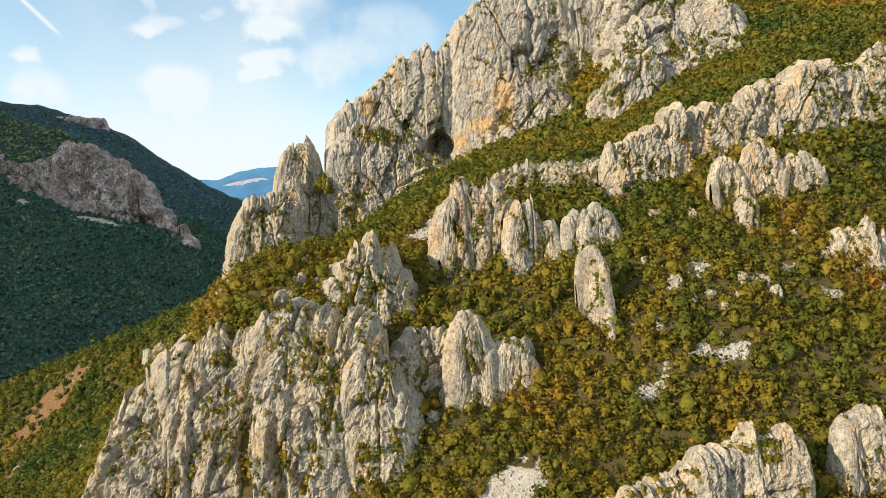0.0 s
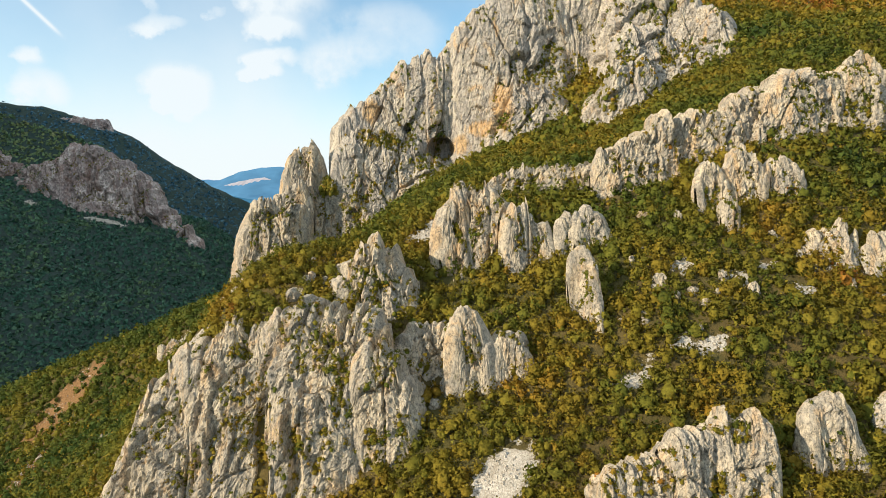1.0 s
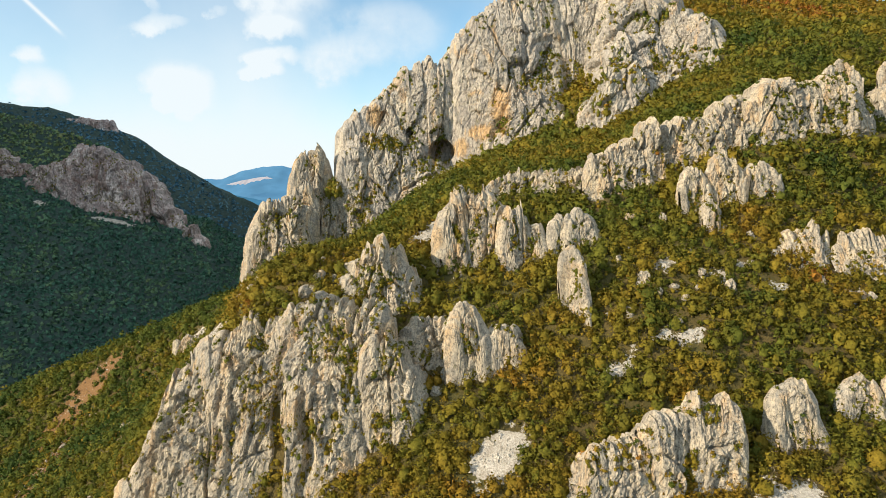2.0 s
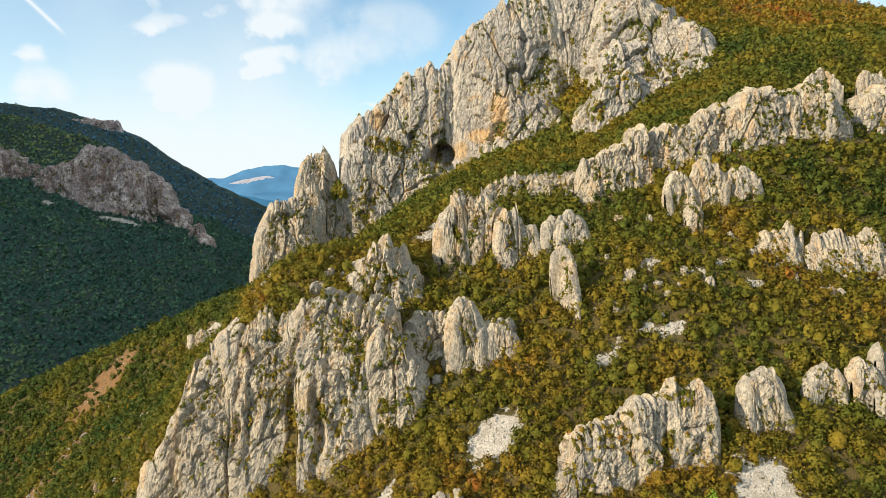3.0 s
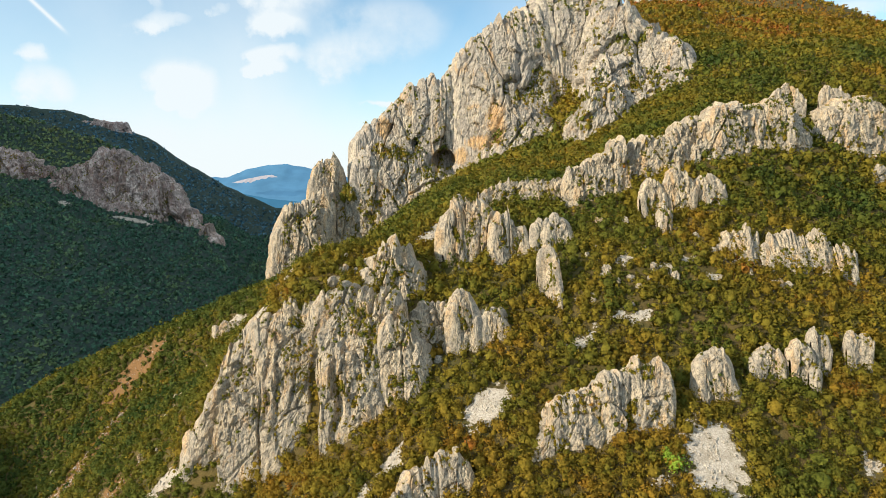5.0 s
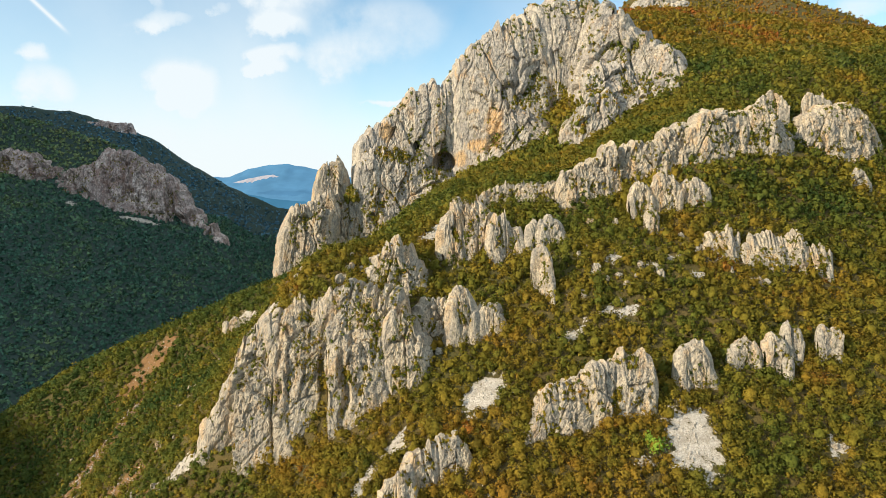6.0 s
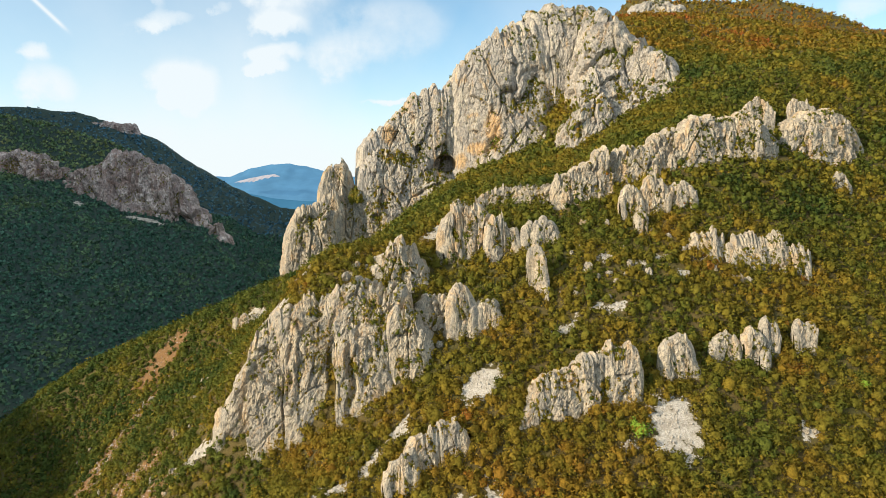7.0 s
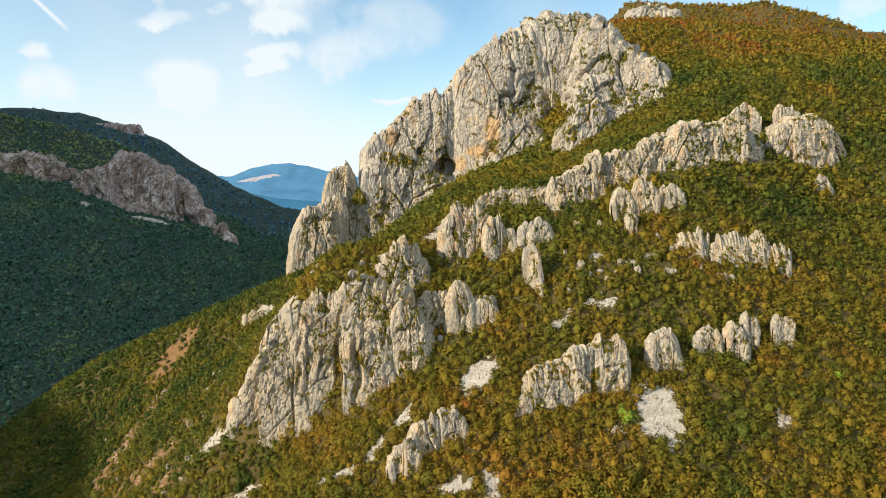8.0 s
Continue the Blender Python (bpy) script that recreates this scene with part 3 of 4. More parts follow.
def slabs(name, rows, count, label, category, group="", **more):
    """A rock that stands as several upright slabs side by side, each overlapping the next."""
    x, y, z, _ = rows[len(rows) // 2]
    whole = tagged(group_of(name, label, category, (x, y, z - 12)), group=group)
    seg = [0.0]
    for a, b in zip(rows, rows[1:]):
        seg.append(seg[-1] + math.hypot(b[0] - a[0], b[1] - a[1]))
    table = np.array(rows, float)
    for k in range(count):
        lo, hi = seg[-1] * max(0, k / count - 0.04), seg[-1] * min(1, (k + 1) / count + 0.04)
        cuts = sorted({lo, hi, *[v for v in seg if lo < v < hi]})
        part = [tuple(float(np.interp(c, seg, table[:, j])) for j in range(4)) for c in cuts]
        part_crag("slab", part, whole, "upright pale limestone slab", strength=0.75, jag=0.9, **more)
    return whole


# Foreground crag, split by upright gullies
GULLIES = [(-38.9, 36, 2.0, 30, 4.5), (-31.3, 42, 1.7, 24, 2.8), (-17.6, 50, 1.6, 14, 2.5), (-54.0, 42, 1.3, 16, 1.5)]
fore = group_of("fluted_crag", "tall fluted pale grey limestone crag with ochre flanks on the slope", "crag", (-45, 115, 30))
part_crag("buttress", [(-77.6, 113.0, 13.8, 4), (-75.5, 116.0, 27.6, 7), (-71.9, 118.0, 40.9, 9), (-67.9, 119.0, 53.4, 10), (-64.3, 120.0, 57.7, 10), (-59.2, 121.0, 61.5, 10), (-54.1, 122.0, 64.4, 10), (-50.9, 122.0, 65.5, 8)], fore, res=0.32, lean=0.3, dents=GULLIES, green=[(-66, 45, 3, 3, 16, 0.9), (-57, 38, 4, 3, 20, 1.0)], shrubs=100)
part_crag("buttress", [(-59.5, 120.0, 58.5, 9), (-56.2, 122.0, 65.9, 10), (-51.9, 122.0, 67.2, 11), (-47.9, 123.0, 69.9, 11), (-42.8, 124.0, 70.4, 11), (-39.2, 124.0, 70.2, 11), (-34.9, 123.0, 67.4, 8)], fore, res=0.32, lean=0.3, dents=GULLIES, green=[(-44, 50, 5.5, 2, 50, 1.1), (-40, 56, 1.8, 8, 40, 1.2), (-47, 60, 1.5, 6, 14, 0.8)], shrubs=120)
part_crag("buttress", [(-44.6, 119.0, 53.4, 8), (-40.7, 120.0, 65.9, 9), (-38.2, 121.0, 72.4, 9.5), (-36.1, 121.0, 74.9, 10), (-33.8, 121.0, 76.4, 10), (-30.6, 120.0, 74.7, 10), (-26.3, 119.0, 74.0, 10), (-20.2, 119.0, 73.3, 10), (-15.6, 118.0, 72.5, 8), (-12.7, 117.0, 65.4, 5)], fore, res=0.32, lean=0.3, dents=GULLIES, green=[(-20, 61, 5, 5, 90, 1.3), (-31.5, 58, 1.6, 9, 50, 1.1), (-28, 45, 2, 10, 20, 0.9), (-25.5, 66.5, 5, 4, 45, 1.2), (-39.5, 52, 1.8, 16, 40, 1.0), (-33, 74, 5, 3, 20, 1.0), (-18, 71, 6, 2.5, 20, 0.9)], shrubs=180)
part_crag("buttress", [(-36.7, 111.0, 53.5, 5), (-29.7, 113.0, 64.9, 7), (-24.6, 112.0, 63.4, 7), (-19.2, 111.0, 55.5, 5)], fore, res=0.32, lean=0.18, dents=GULLIES, green=[(-21, 57, 3, 4, 40, 1.2), (-19, 46, 2, 8, 24, 1.0)], shrubs=100)
part_crag("pinnacle", [(-19.7, 112.0, 57.3, 4), (-17.7, 113.0, 66.9, 6), (-15.2, 113.0, 68.3, 6), (-10.6, 112.0, 63.4, 6), (-7.6, 111.0, 59.6, 6), (-5.4, 110.0, 50.7, 4)], fore, green=[(-13, 64, 2.2, 5, 30, 1.0)], res=0.32, lean=0.12, shrubs=80)
part_crag("pinnacle", [(-25.6, 134.0, 70.7, 5), (-23.9, 135.5, 78.2, 7), (-22.2, 136.5, 82.5, 8), (-19.6, 137.0, 85.1, 8), (-16.5, 138.0, 87.5, 8), (-13.0, 138.0, 84.1, 8), (-10.4, 137.5, 77.9, 7), (-8.1, 136.0, 71.4, 4)], fore, green=[(-10, 72, 4, 4, 20, 1.1), (-20, 73, 4, 2.5, 14, 0.9)], res=0.34, lean=0.15, shrubs=100)
crag("rock_band", [(-9.5, 146.0, 73.2, 4), (-7.2, 148.0, 78.3, 6), (-4.0, 150.0, 81.7, 6), (0.2, 150.0, 79.6, 6), (5.3, 149.0, 78.1, 5), (8.5, 148.0, 71.7, 3)], "broken limestone band with brown scrub on its ledges", res=0.34, lean=0.5, shrubs=160)

crag("rock_band", [(-9.6, 119.0, 58.6, 3), (-8.1, 124.0, 66.0, 4), (-5.7, 127.0, 68.6, 5), (-2.3, 128.0, 70.2, 5), (0.9, 127.0, 67.5, 4), (3.2, 122.0, 61.1, 3)], "low broken limestone step with brown scrub", res=0.34, lean=0.4, shrubs=80)

# Pinnacles of the middle slope
for rows, label in (
    ([(2.8, 118.0, 56.1, 2.5), (3.2, 119.0, 68.1, 3), (4.3, 120.0, 73.1, 3.5), (5.5, 120.5, 76.1, 4), (7.0, 120.5, 74.0, 4), (8.4, 120.0, 67.8, 3.5), (9.0, 119.0, 61.8, 3), (9.8, 118.0, 55.7, 2)], "slender pale limestone pinnacle rising from scrub"),
    ([(11.3, 119.0, 57.5, 2.5), (12.4, 121.0, 66.6, 3), (13.6, 122.0, 69.5, 4), (16.1, 122.0, 69.1, 4), (17.3, 121.0, 65.5, 3.5), (19.0, 121.0, 63.8, 3), (20.6, 120.0, 59.0, 2)], "short split limestone pinnacle beside a slender one"),
    ([(30.1, 134.0, 79.2, 1.2), (30.9, 135.0, 84.7, 1.6), (32.0, 135.3, 87.1, 1.8), (33.0, 135.0, 87.4, 1.8), (33.9, 133.0, 82.3, 1.8), (34.7, 130.5, 77.2, 1.8), (35.5, 128.5, 72.6, 1.6), (36.2, 127.0, 66.8, 1.1)], "leaning narrow limestone fin with a rusty hollow"),
) + (
    ([(31.4, 149.0, 83.6, 1.8), (32.5, 151.0, 91.1, 2.6), (33.8, 152.0, 93.8, 3), (34.9, 152.0, 94.2, 3), (35.8, 151.0, 91.1, 2.5), (36.4, 150.0, 84.2, 1.6)], "thin grey limestone needle among bushes"),
    ([(36.2, 149.0, 85.0, 2.5), (37.1, 151.0, 92.2, 3.5), (38.9, 152.0, 95.2, 4), (40.7, 152.0, 94.7, 4), (42.5, 151.0, 91.0, 3.5), (43.8, 150.0, 86.5, 3), (45.0, 149.0, 82.6, 1.8)], "stubby grey limestone needle among bushes"),
):
    crag("rock_pinnacle", narrowed(rows, 0.86), label, "pinnacle", group="pinnacles on the slope", res=0.27, lean=0.1, strength=0.5, feature=0.7, jag=0.8, shrubs=24)
slabs("rock_tower", [(1.8, 150.0, 81.9, 3), (2.8, 153.0, 95.7, 5), (4.9, 154.0, 100.1, 6), (7.3, 155.0, 101.5, 7), (10.1, 155.0, 100.5, 7), (12.7, 155.0, 98.6, 6), (14.3, 154.0, 95.6, 5), (15.4, 152.0, 86.4, 4), (16.9, 150.0, 80.7, 2)], 3, "broad weathered grey limestone tower with blunt tops", "rock tower", group="towers on the slope", res=0.34, lean=0.15, feature=0.9, shrubs=60)
slabs("rock_tower", [(17.3, 148.0, 82.1, 2.5), (18.2, 149.0, 92.4, 3.5), (20.1, 150.0, 96.8, 4.5), (22.0, 151.0, 97.2, 4.5), (23.4, 151.0, 94.6, 4), (24.8, 151.0, 92.3, 3.5), (26.5, 151.0, 91.8, 3), (27.5, 149.0, 83.1, 2)], 2, "narrow double limestone tower beside a broad one", "rock tower", group="towers on the slope", res=0.32, lean=0.12, feature=0.8, shrubs=40)

# Fins and stumps of the lower slope
slabs("rock_fin", [(22.4, 84.5, 35.7, 2), (24.5, 86.5, 41.0, 3.5), (28.1, 87.5, 49.3, 4.5), (30.9, 88.5, 51.2, 5), (38.2, 89.5, 52.9, 5.5), (42.8, 90.5, 56.3, 5.5), (47.5, 91.5, 58.4, 5.5), (53.1, 92.5, 60.3, 5.5), (56.7, 92.5, 60.9, 5), (58.9, 92.5, 58.5, 4), (60.8, 92.5, 51.9, 2.5)], 4, "long pale limestone fin rising to a square end", "rock fin", res=0.27, lean=0.1, feature=0.8, shrubs=60)
slabs("rock_fin", [(-8.0, 78.0, 31.8, 2.5), (-6.8, 80.0, 36.3, 4), (-3.0, 81.0, 37.7, 4.5), (0.5, 82.0, 39.1, 4.5), (3.3, 82.0, 41.3, 4), (5.0, 82.0, 37.8, 3), (6.4, 81.0, 34.1, 2)], 2, "low grey limestone fin half sunk in bushes", "rock fin", res=0.27, lean=0.15, feature=0.7, shrubs=30)
slabs("rock_fin", [(-16.0, 73.0, 26.1, 2), (-13.9, 75.0, 31.4, 3), (-11.0, 75.0, 33.7, 3), (-9.2, 75.0, 31.4, 3), (-8.0, 74.0, 26.5, 1.5)], 2, "small grey limestone fin above a scree run", "rock fin", res=0.26, lean=0.15, feature=0.6, shrubs=20)
for rows, label in (
    ([(69.2, 97.0, 49.6, 2), (70.1, 99.0, 58.6, 3), (71.5, 100.0, 60.8, 3.6), (73.7, 100.0, 62.0, 4), (75.6, 100.0, 61.2, 4), (76.9, 99.5, 58.4, 3.6), (78.0, 99.0, 52.8, 3), (79.0, 97.5, 47.9, 1.8)], "upright pale limestone pillar above a scree fan"),
    ([(85.8, 103.0, 53.2, 1.8), (87.1, 104.5, 58.6, 2.6), (88.9, 105.0, 60.9, 3), (91.2, 105.0, 61.3, 3), (92.8, 105.0, 59.9, 2.6), (93.5, 104.0, 56.2, 2), (94.2, 103.0, 52.6, 1.2)], "short rounded limestone stump in scrub"),
    ([(95.6, 103.0, 58.4, 2), (97.9, 104.0, 63.1, 3), (100.4, 104.0, 62.3, 3), (102.2, 103.0, 58.4, 2)], "short pointed limestone stump in scrub"),
) + (
    ([(102.4, 105.0, 62.8, 2), (104.4, 106.0, 66.1, 3), (106.4, 106.0, 64.5, 2.5), (107.7, 105.0, 59.3, 1.5)], "short pointed limestone stump in scrub"),
    ([(99.4, 101.0, 55.1, 1.5), (101.2, 101.5, 57.3, 2), (103.2, 101.0, 53.7, 1.2)], "small low limestone block below two stumps"),
    ([(112.7, 107.0, 60.7, 1.5), (115.2, 108.0, 64.5, 2.5), (117.6, 108.0, 62.7, 2.2), (119.0, 108.0, 64.0, 2.2), (121.4, 107.0, 60.7, 1.2)], "low double limestone stump in scrub"),
    ([(169.3, 182.0, 102.2, 1.8), (170.5, 183.5, 109.4, 2.4), (172.1, 184.0, 112.2, 2.8), (174.1, 184.0, 112.9, 3), (175.6, 184.0, 110.4, 2.6), (176.3, 183.0, 106.0, 2), (177.0, 182.0, 101.6, 1.2)], "lone grey limestone pillar in dense green scrub"),
):
    crag("rock_pillar", narrowed(rows, 0.76), label, "rock pillar", group="pillars on the slope", strength=0.65, res=0.26, lean=0.08, feature=0.6, jag=0.7, shrubs=12)

# Rib and outcrops of the upper slope
rib = group_of("rock_rib", "long serrated limestone rib climbing the green slope", "rock rib", (90, 180, 110))
part_crag("rib_section", [(14.1, 182.0, 101.6, 3), (18.4, 184.0, 105.4, 4), (24.9, 184.0, 106.7, 5), (31.3, 183.0, 108.5, 5), (38.6, 180.0, 109.3, 5), (44.4, 176.0, 108.5, 5), (49.5, 171.0, 103.6, 3)], rib, res=0.36, shrubs=100)
part_crag("rib_section", [(44.6, 172.0, 104.3, 3), (48.9, 173.0, 112.5, 6), (55.3, 174.0, 115.5, 6), (63.1, 176.0, 119.2, 7), (69.8, 178.0, 121.7, 7), (73.9, 179.0, 119.7, 6), (79.5, 181.0, 123.0, 6), (85.6, 183.0, 124.4, 5)], rib, res=0.36, shrubs=120, jag=1.3)
part_crag("rib_section", [(78.0, 192.0, 117.0, 3), (81.0, 183.0, 121.0, 4), (90.1, 183.0, 127.6, 6), (99.1, 187.0, 130.4, 6), (108.2, 191.0, 133.2, 6), (117.7, 194.0, 136.0, 5)], rib, res=0.36, shrubs=120)
band = group_of("cliff_band", "pale limestone cliff band with reddish ledges on the slope", "cliff", (150, 200, 125))
part_crag("band_section", [(93.0, 193.0, 118.0, 3), (98.0, 182.0, 124.0, 5), (109.7, 185.0, 136.5, 8), (116.8, 187.0, 139.7, 8), (122.6, 188.0, 135.5, 7), (131.1, 190.0, 139.2, 8), (136.3, 190.0, 139.1, 8), (145.4, 192.0, 133.1, 7), (153.2, 194.0, 129.8, 6)], band, res=0.42, feature=1.3, lean=0.2, strength=0.65, jag=0.6, boxy=5, shrubs=220, green=[(128, 126, 14, 4, 50, 1.3)])
part_crag("band_section", [(150.0, 208.0, 124.0, 4), (154.6, 200.0, 130.5, 6), (161.3, 200.0, 136.8, 9), (171.6, 202.0, 140.9, 10), (180.7, 204.0, 142.9, 10), (189.0, 206.0, 139.0, 9), (195.7, 207.0, 131.2, 7), (200.3, 207.0, 120.7, 3)], band, res=0.42, feature=1.3, lean=0.2, strength=0.65, jag=0.6, boxy=5, shrubs=180)
for rows in ([(140.4, 211.0, 142.0, 2), (146.7, 213.0, 147.1, 3), (151.5, 214.0, 149.7, 3.5), (155.1, 213.0, 146.2, 3), (157.4, 212.0, 141.2, 1.5)], [(164.3, 213.0, 142.0, 2), (167.9, 214.0, 147.9, 3), (173.8, 214.0, 147.9, 3), (177.7, 213.0, 142.5, 2)]):
    crag("boulder_knoll", rows, "rounded pale limestone knoll above the cliff band", "rock knoll", group="knolls above the band", strength=0.6, jag=0.7, res=0.34, feature=0.9, shrubs=30)
spurs = group_of("rock_spires", "cluster of pale limestone spires with bushes between", "rock spires", (85, 158, 100))
for rows in ([(71.0, 159.0, 99.8, 2.5), (73.9, 161.0, 106.9, 3), (76.8, 161.0, 107.1, 3.5), (79.5, 159.0, 98.6, 2.5)], [(78.8, 162.0, 104.4, 3), (83.2, 163.0, 111.1, 4), (86.3, 163.0, 113.0, 4.5), (88.8, 163.0, 109.2, 4), (91.2, 161.0, 102.0, 3)], [(90.9, 163.0, 103.2, 3), (94.4, 164.0, 110.1, 3.5), (99.2, 164.0, 108.9, 3.5), (102.8, 162.0, 102.7, 2.5)], [(74.3, 152.0, 94.3, 1.5), (77.0, 153.0, 99.4, 3), (79.4, 152.0, 94.3, 1.5)]):
    part_crag("spire", narrowed(rows, 0.85), spurs, res=0.32, lean=0.12, feature=0.75, shrubs=30)
for rows in ([(91.6, 142.0, 85.1, 2), (95.9, 144.0, 90.3, 3), (101.4, 144.0, 92.7, 3), (105.3, 143.0, 86.0, 2)], [(104.2, 140.0, 84.1, 2), (111.9, 142.0, 89.0, 3.5), (118.1, 142.0, 88.8, 3.5), (123.3, 141.0, 82.8, 2)], [(119.2, 142.0, 85.0, 2), (124.5, 143.0, 90.7, 3), (129.4, 142.0, 84.3, 2)], [(128.5, 140.0, 82.9, 1.5), (132.6, 141.0, 85.3, 2), (136.0, 140.0, 82.2, 1.5)]):
    crag("broken_outcrop", rows, "broken low limestone outcrop in brown scrub", "outcrop", group="outcrops on the slope", res=0.3, lean=0.5, feature=0.6, strength=0.7, jag=2.0, shrubs=70)
crag("ledge_rock", [(-108.3, 214.0, 39.5, 2), (-104.3, 215.0, 42.1, 2.5), (-99.3, 214.0, 43.0, 2.5), (-95.1, 213.0, 42.0, 3), (-88.9, 212.0, 41.0, 3), (-84.0, 210.0, 38.7, 2)], "low bleached limestone ledge on the grassy shoulder", "rock ledge", res=0.34, feature=0.7, lean=0.4, shrubs=30)
crag("ledge_rock", [(-75.0, 170.0, 47.6, 2), (-72.0, 172.0, 52.9, 3), (-68.5, 174.0, 55.9, 3), (-64.6, 174.0, 55.9, 3), (-60.1, 172.0, 53.7, 2)], "low bleached limestone ledge on the grassy shoulder", "rock ledge", res=0.34, feature=0.7, lean=0.4, shrubs=30)

# Spire and great cliff
needle = group_of("rock_spire", "tall ochre and grey limestone spire standing off the cliff", "rock spire", (-80, 265, 60))
part_crag("spire_top", [(-75.0, 282.0, 93.1, 4), (-73.4, 285.0, 108.9, 5.5), (-71.0, 287.0, 117.4, 6.5), (-67.9, 288.0, 122.0, 7), (-64.3, 288.0, 121.6, 7), (-61.9, 288.0, 116.6, 6), (-60.6, 287.0, 105.3, 5), (-58.3, 285.0, 95.7, 3)], needle, jag=0.6, res=0.5, feature=1.3, shrubs=50)
part_crag("spire_face", [(-95.9, 256.0, 44.2, 4), (-91.9, 258.0, 59.2, 7), (-88.0, 261.0, 77.4, 10), (-84.9, 264.0, 93.7, 11), (-79.5, 265.0, 98.0, 11), (-74.6, 267.0, 97.2, 11), (-70.4, 269.0, 100.5, 10), (-65.6, 271.0, 102.2, 9), (-60.7, 271.0, 91.9, 6)], needle, res=0.5, feature=1.5, lean=0.12, shrubs=80)
part_crag("spire_shoulder", [(-66.6, 274.0, 88.8, 6), (-60.6, 279.0, 100.4, 8), (-54.8, 282.0, 103.3, 9), (-47.6, 283.0, 101.3, 8), (-40.6, 280.0, 92.3, 7), (-33.8, 276.0, 82.8, 4)], needle, green=[(-54, 102, 8, 6, 110, 2.1), (-42, 92, 8, 6, 50, 1.8)], res=0.5, feature=1.5, shrubs=100)
cliff = group_of("great_cliff", "huge grey limestone cliff with ochre streaks and a cave", "cliff", (20, 300, 120))
CAVE = [(-1.5, 118.5, 6.6, 7.4, 12), (-18.5, 129, 1.8, 3.2, 6), (-32, 136, 3.0, 5.0, 3)]
part_crag("lower_wall", [(-50.9, 284.0, 105.3, 5), (-47.9, 288.0, 121.1, 8), (-39.9, 291.0, 127.9, 10), (-25.8, 294.0, 129.4, 10), (-15.0, 294.0, 122.9, 10), (-4.9, 291.0, 113.2, 8), (2.2, 288.0, 106.7, 5)], cliff, res=0.58, feature=1.6, lean=0.2, mat=ROCK_BIG, shrubs=240, green=[(-28, 126, 15, 5.5, 150, 1.9), (-8, 112, 9, 4, 60, 1.7), (-45, 100, 6, 8, 25, 1.6)])
part_crag("west_face", [(-49.5, 292.0, 101.5, 6), (-47.4, 297.0, 131.4, 11), (-42.9, 300.0, 140.9, 14), (-33.5, 303.0, 149.7, 16), (-22.6, 306.0, 159.4, 18), (-17.1, 308.0, 167.9, 18), (-6.0, 310.0, 172.8, 18), (3.2, 312.0, 173.7, 17), (11.4, 312.0, 169.3, 12)], cliff, res=0.58, feature=2.2, strength=0.62, lean=0.12, mat=ROCK_BIG, shrubs=260, dents=CAVE)
part_crag("central_face", [(0.2, 312.0, 165.8, 14), (7.0, 313.0, 182.6, 18), (16.3, 315.0, 193.4, 20), (25.7, 317.0, 200.9, 20), (37.0, 319.0, 208.5, 20), (48.4, 321.0, 213.6, 20), (60.0, 324.0, 220.5, 20), (69.6, 325.0, 215.2, 14)], cliff, green=[(62, 156, 12, 12, 70, 2.2)], res=0.62, feature=2.4, strength=0.62, lean=0.2, mat=ROCK_BIG, shrubs=240, dents=CAVE)
part_crag("summit_face", [(58.4, 326.0, 217.3, 16), (66.5, 330.0, 224.5, 18), (74.6, 333.0, 228.2, 18), (84.2, 333.0, 228.1, 18), (93.0, 329.0, 224.0, 16), (98.0, 322.0, 214.2, 10)], cliff, green=[(66, 158, 13, 12, 90, 2.2), (78, 146, 10, 10, 60, 2.2)], res=0.62, feature=2.2, strength=0.62, lean=0.22, mat=ROCK_BIG, shrubs=180)
part_crag("east_face", [(84.0, 334.0, 217.0, 8), (86.5, 318.0, 211.5, 12), (91.6, 305.0, 210.8, 14), (99.7, 301.0, 208.4, 15), (107.2, 295.0, 199.0, 14), (112.9, 290.0, 193.5, 13), (120.2, 285.0, 187.7, 12), (125.4, 279.0, 178.9, 10), (130.0, 271.0, 161.2, 6)], cliff, res=0.62, feature=2.0, lean=0.25, mat=ROCK_BIG, shrubs=240)
part_crag("east_buttress", [(64.0, 290.0, 138.0, 3), (66.5, 268.0, 141.0, 4), (72.7, 259.0, 155.2, 7), (80.0, 264.0, 167.0, 9), (87.4, 268.0, 172.4, 10), (96.3, 271.0, 174.4, 9), (106.0, 269.0, 165.9, 8), (117.9, 265.0, 165.2, 7), (127.0, 260.0, 154.9, 5)], cliff, green=[(84, 150, 8, 8, 50, 2.0), (71, 145, 4, 14, 50, 2.1)], res=0.58, feature=1.7, lean=0.3, mat=ROCK_BIG, shrubs=320)
part_crag("lower_buttress", [(20.0, 312.0, 140.0, 5), (24.8, 297.0, 147.1, 8), (33.3, 292.0, 156.0, 9), (43.9, 291.0, 150.6, 9), (52.4, 288.0, 143.3, 8), (60.2, 280.0, 127.3, 5)], cliff, res=0.58, feature=1.7, lean=0.25, mat=ROCK_BIG, shrubs=200)
crag("summit_outcrop", [(183.6, 556.0, 281.1, 8), (189.2, 556.0, 287.7, 12), (201.8, 556.0, 293.2, 14), (222.0, 556.0, 295.2, 14), (233.8, 556.0, 289.0, 12), (244.7, 556.0, 281.3, 8)], "grey limestone outcrop on the far upper ridge", "outcrop", res=2.0, feature=2.5, mat=ROCK_BIG, shrubs=80)

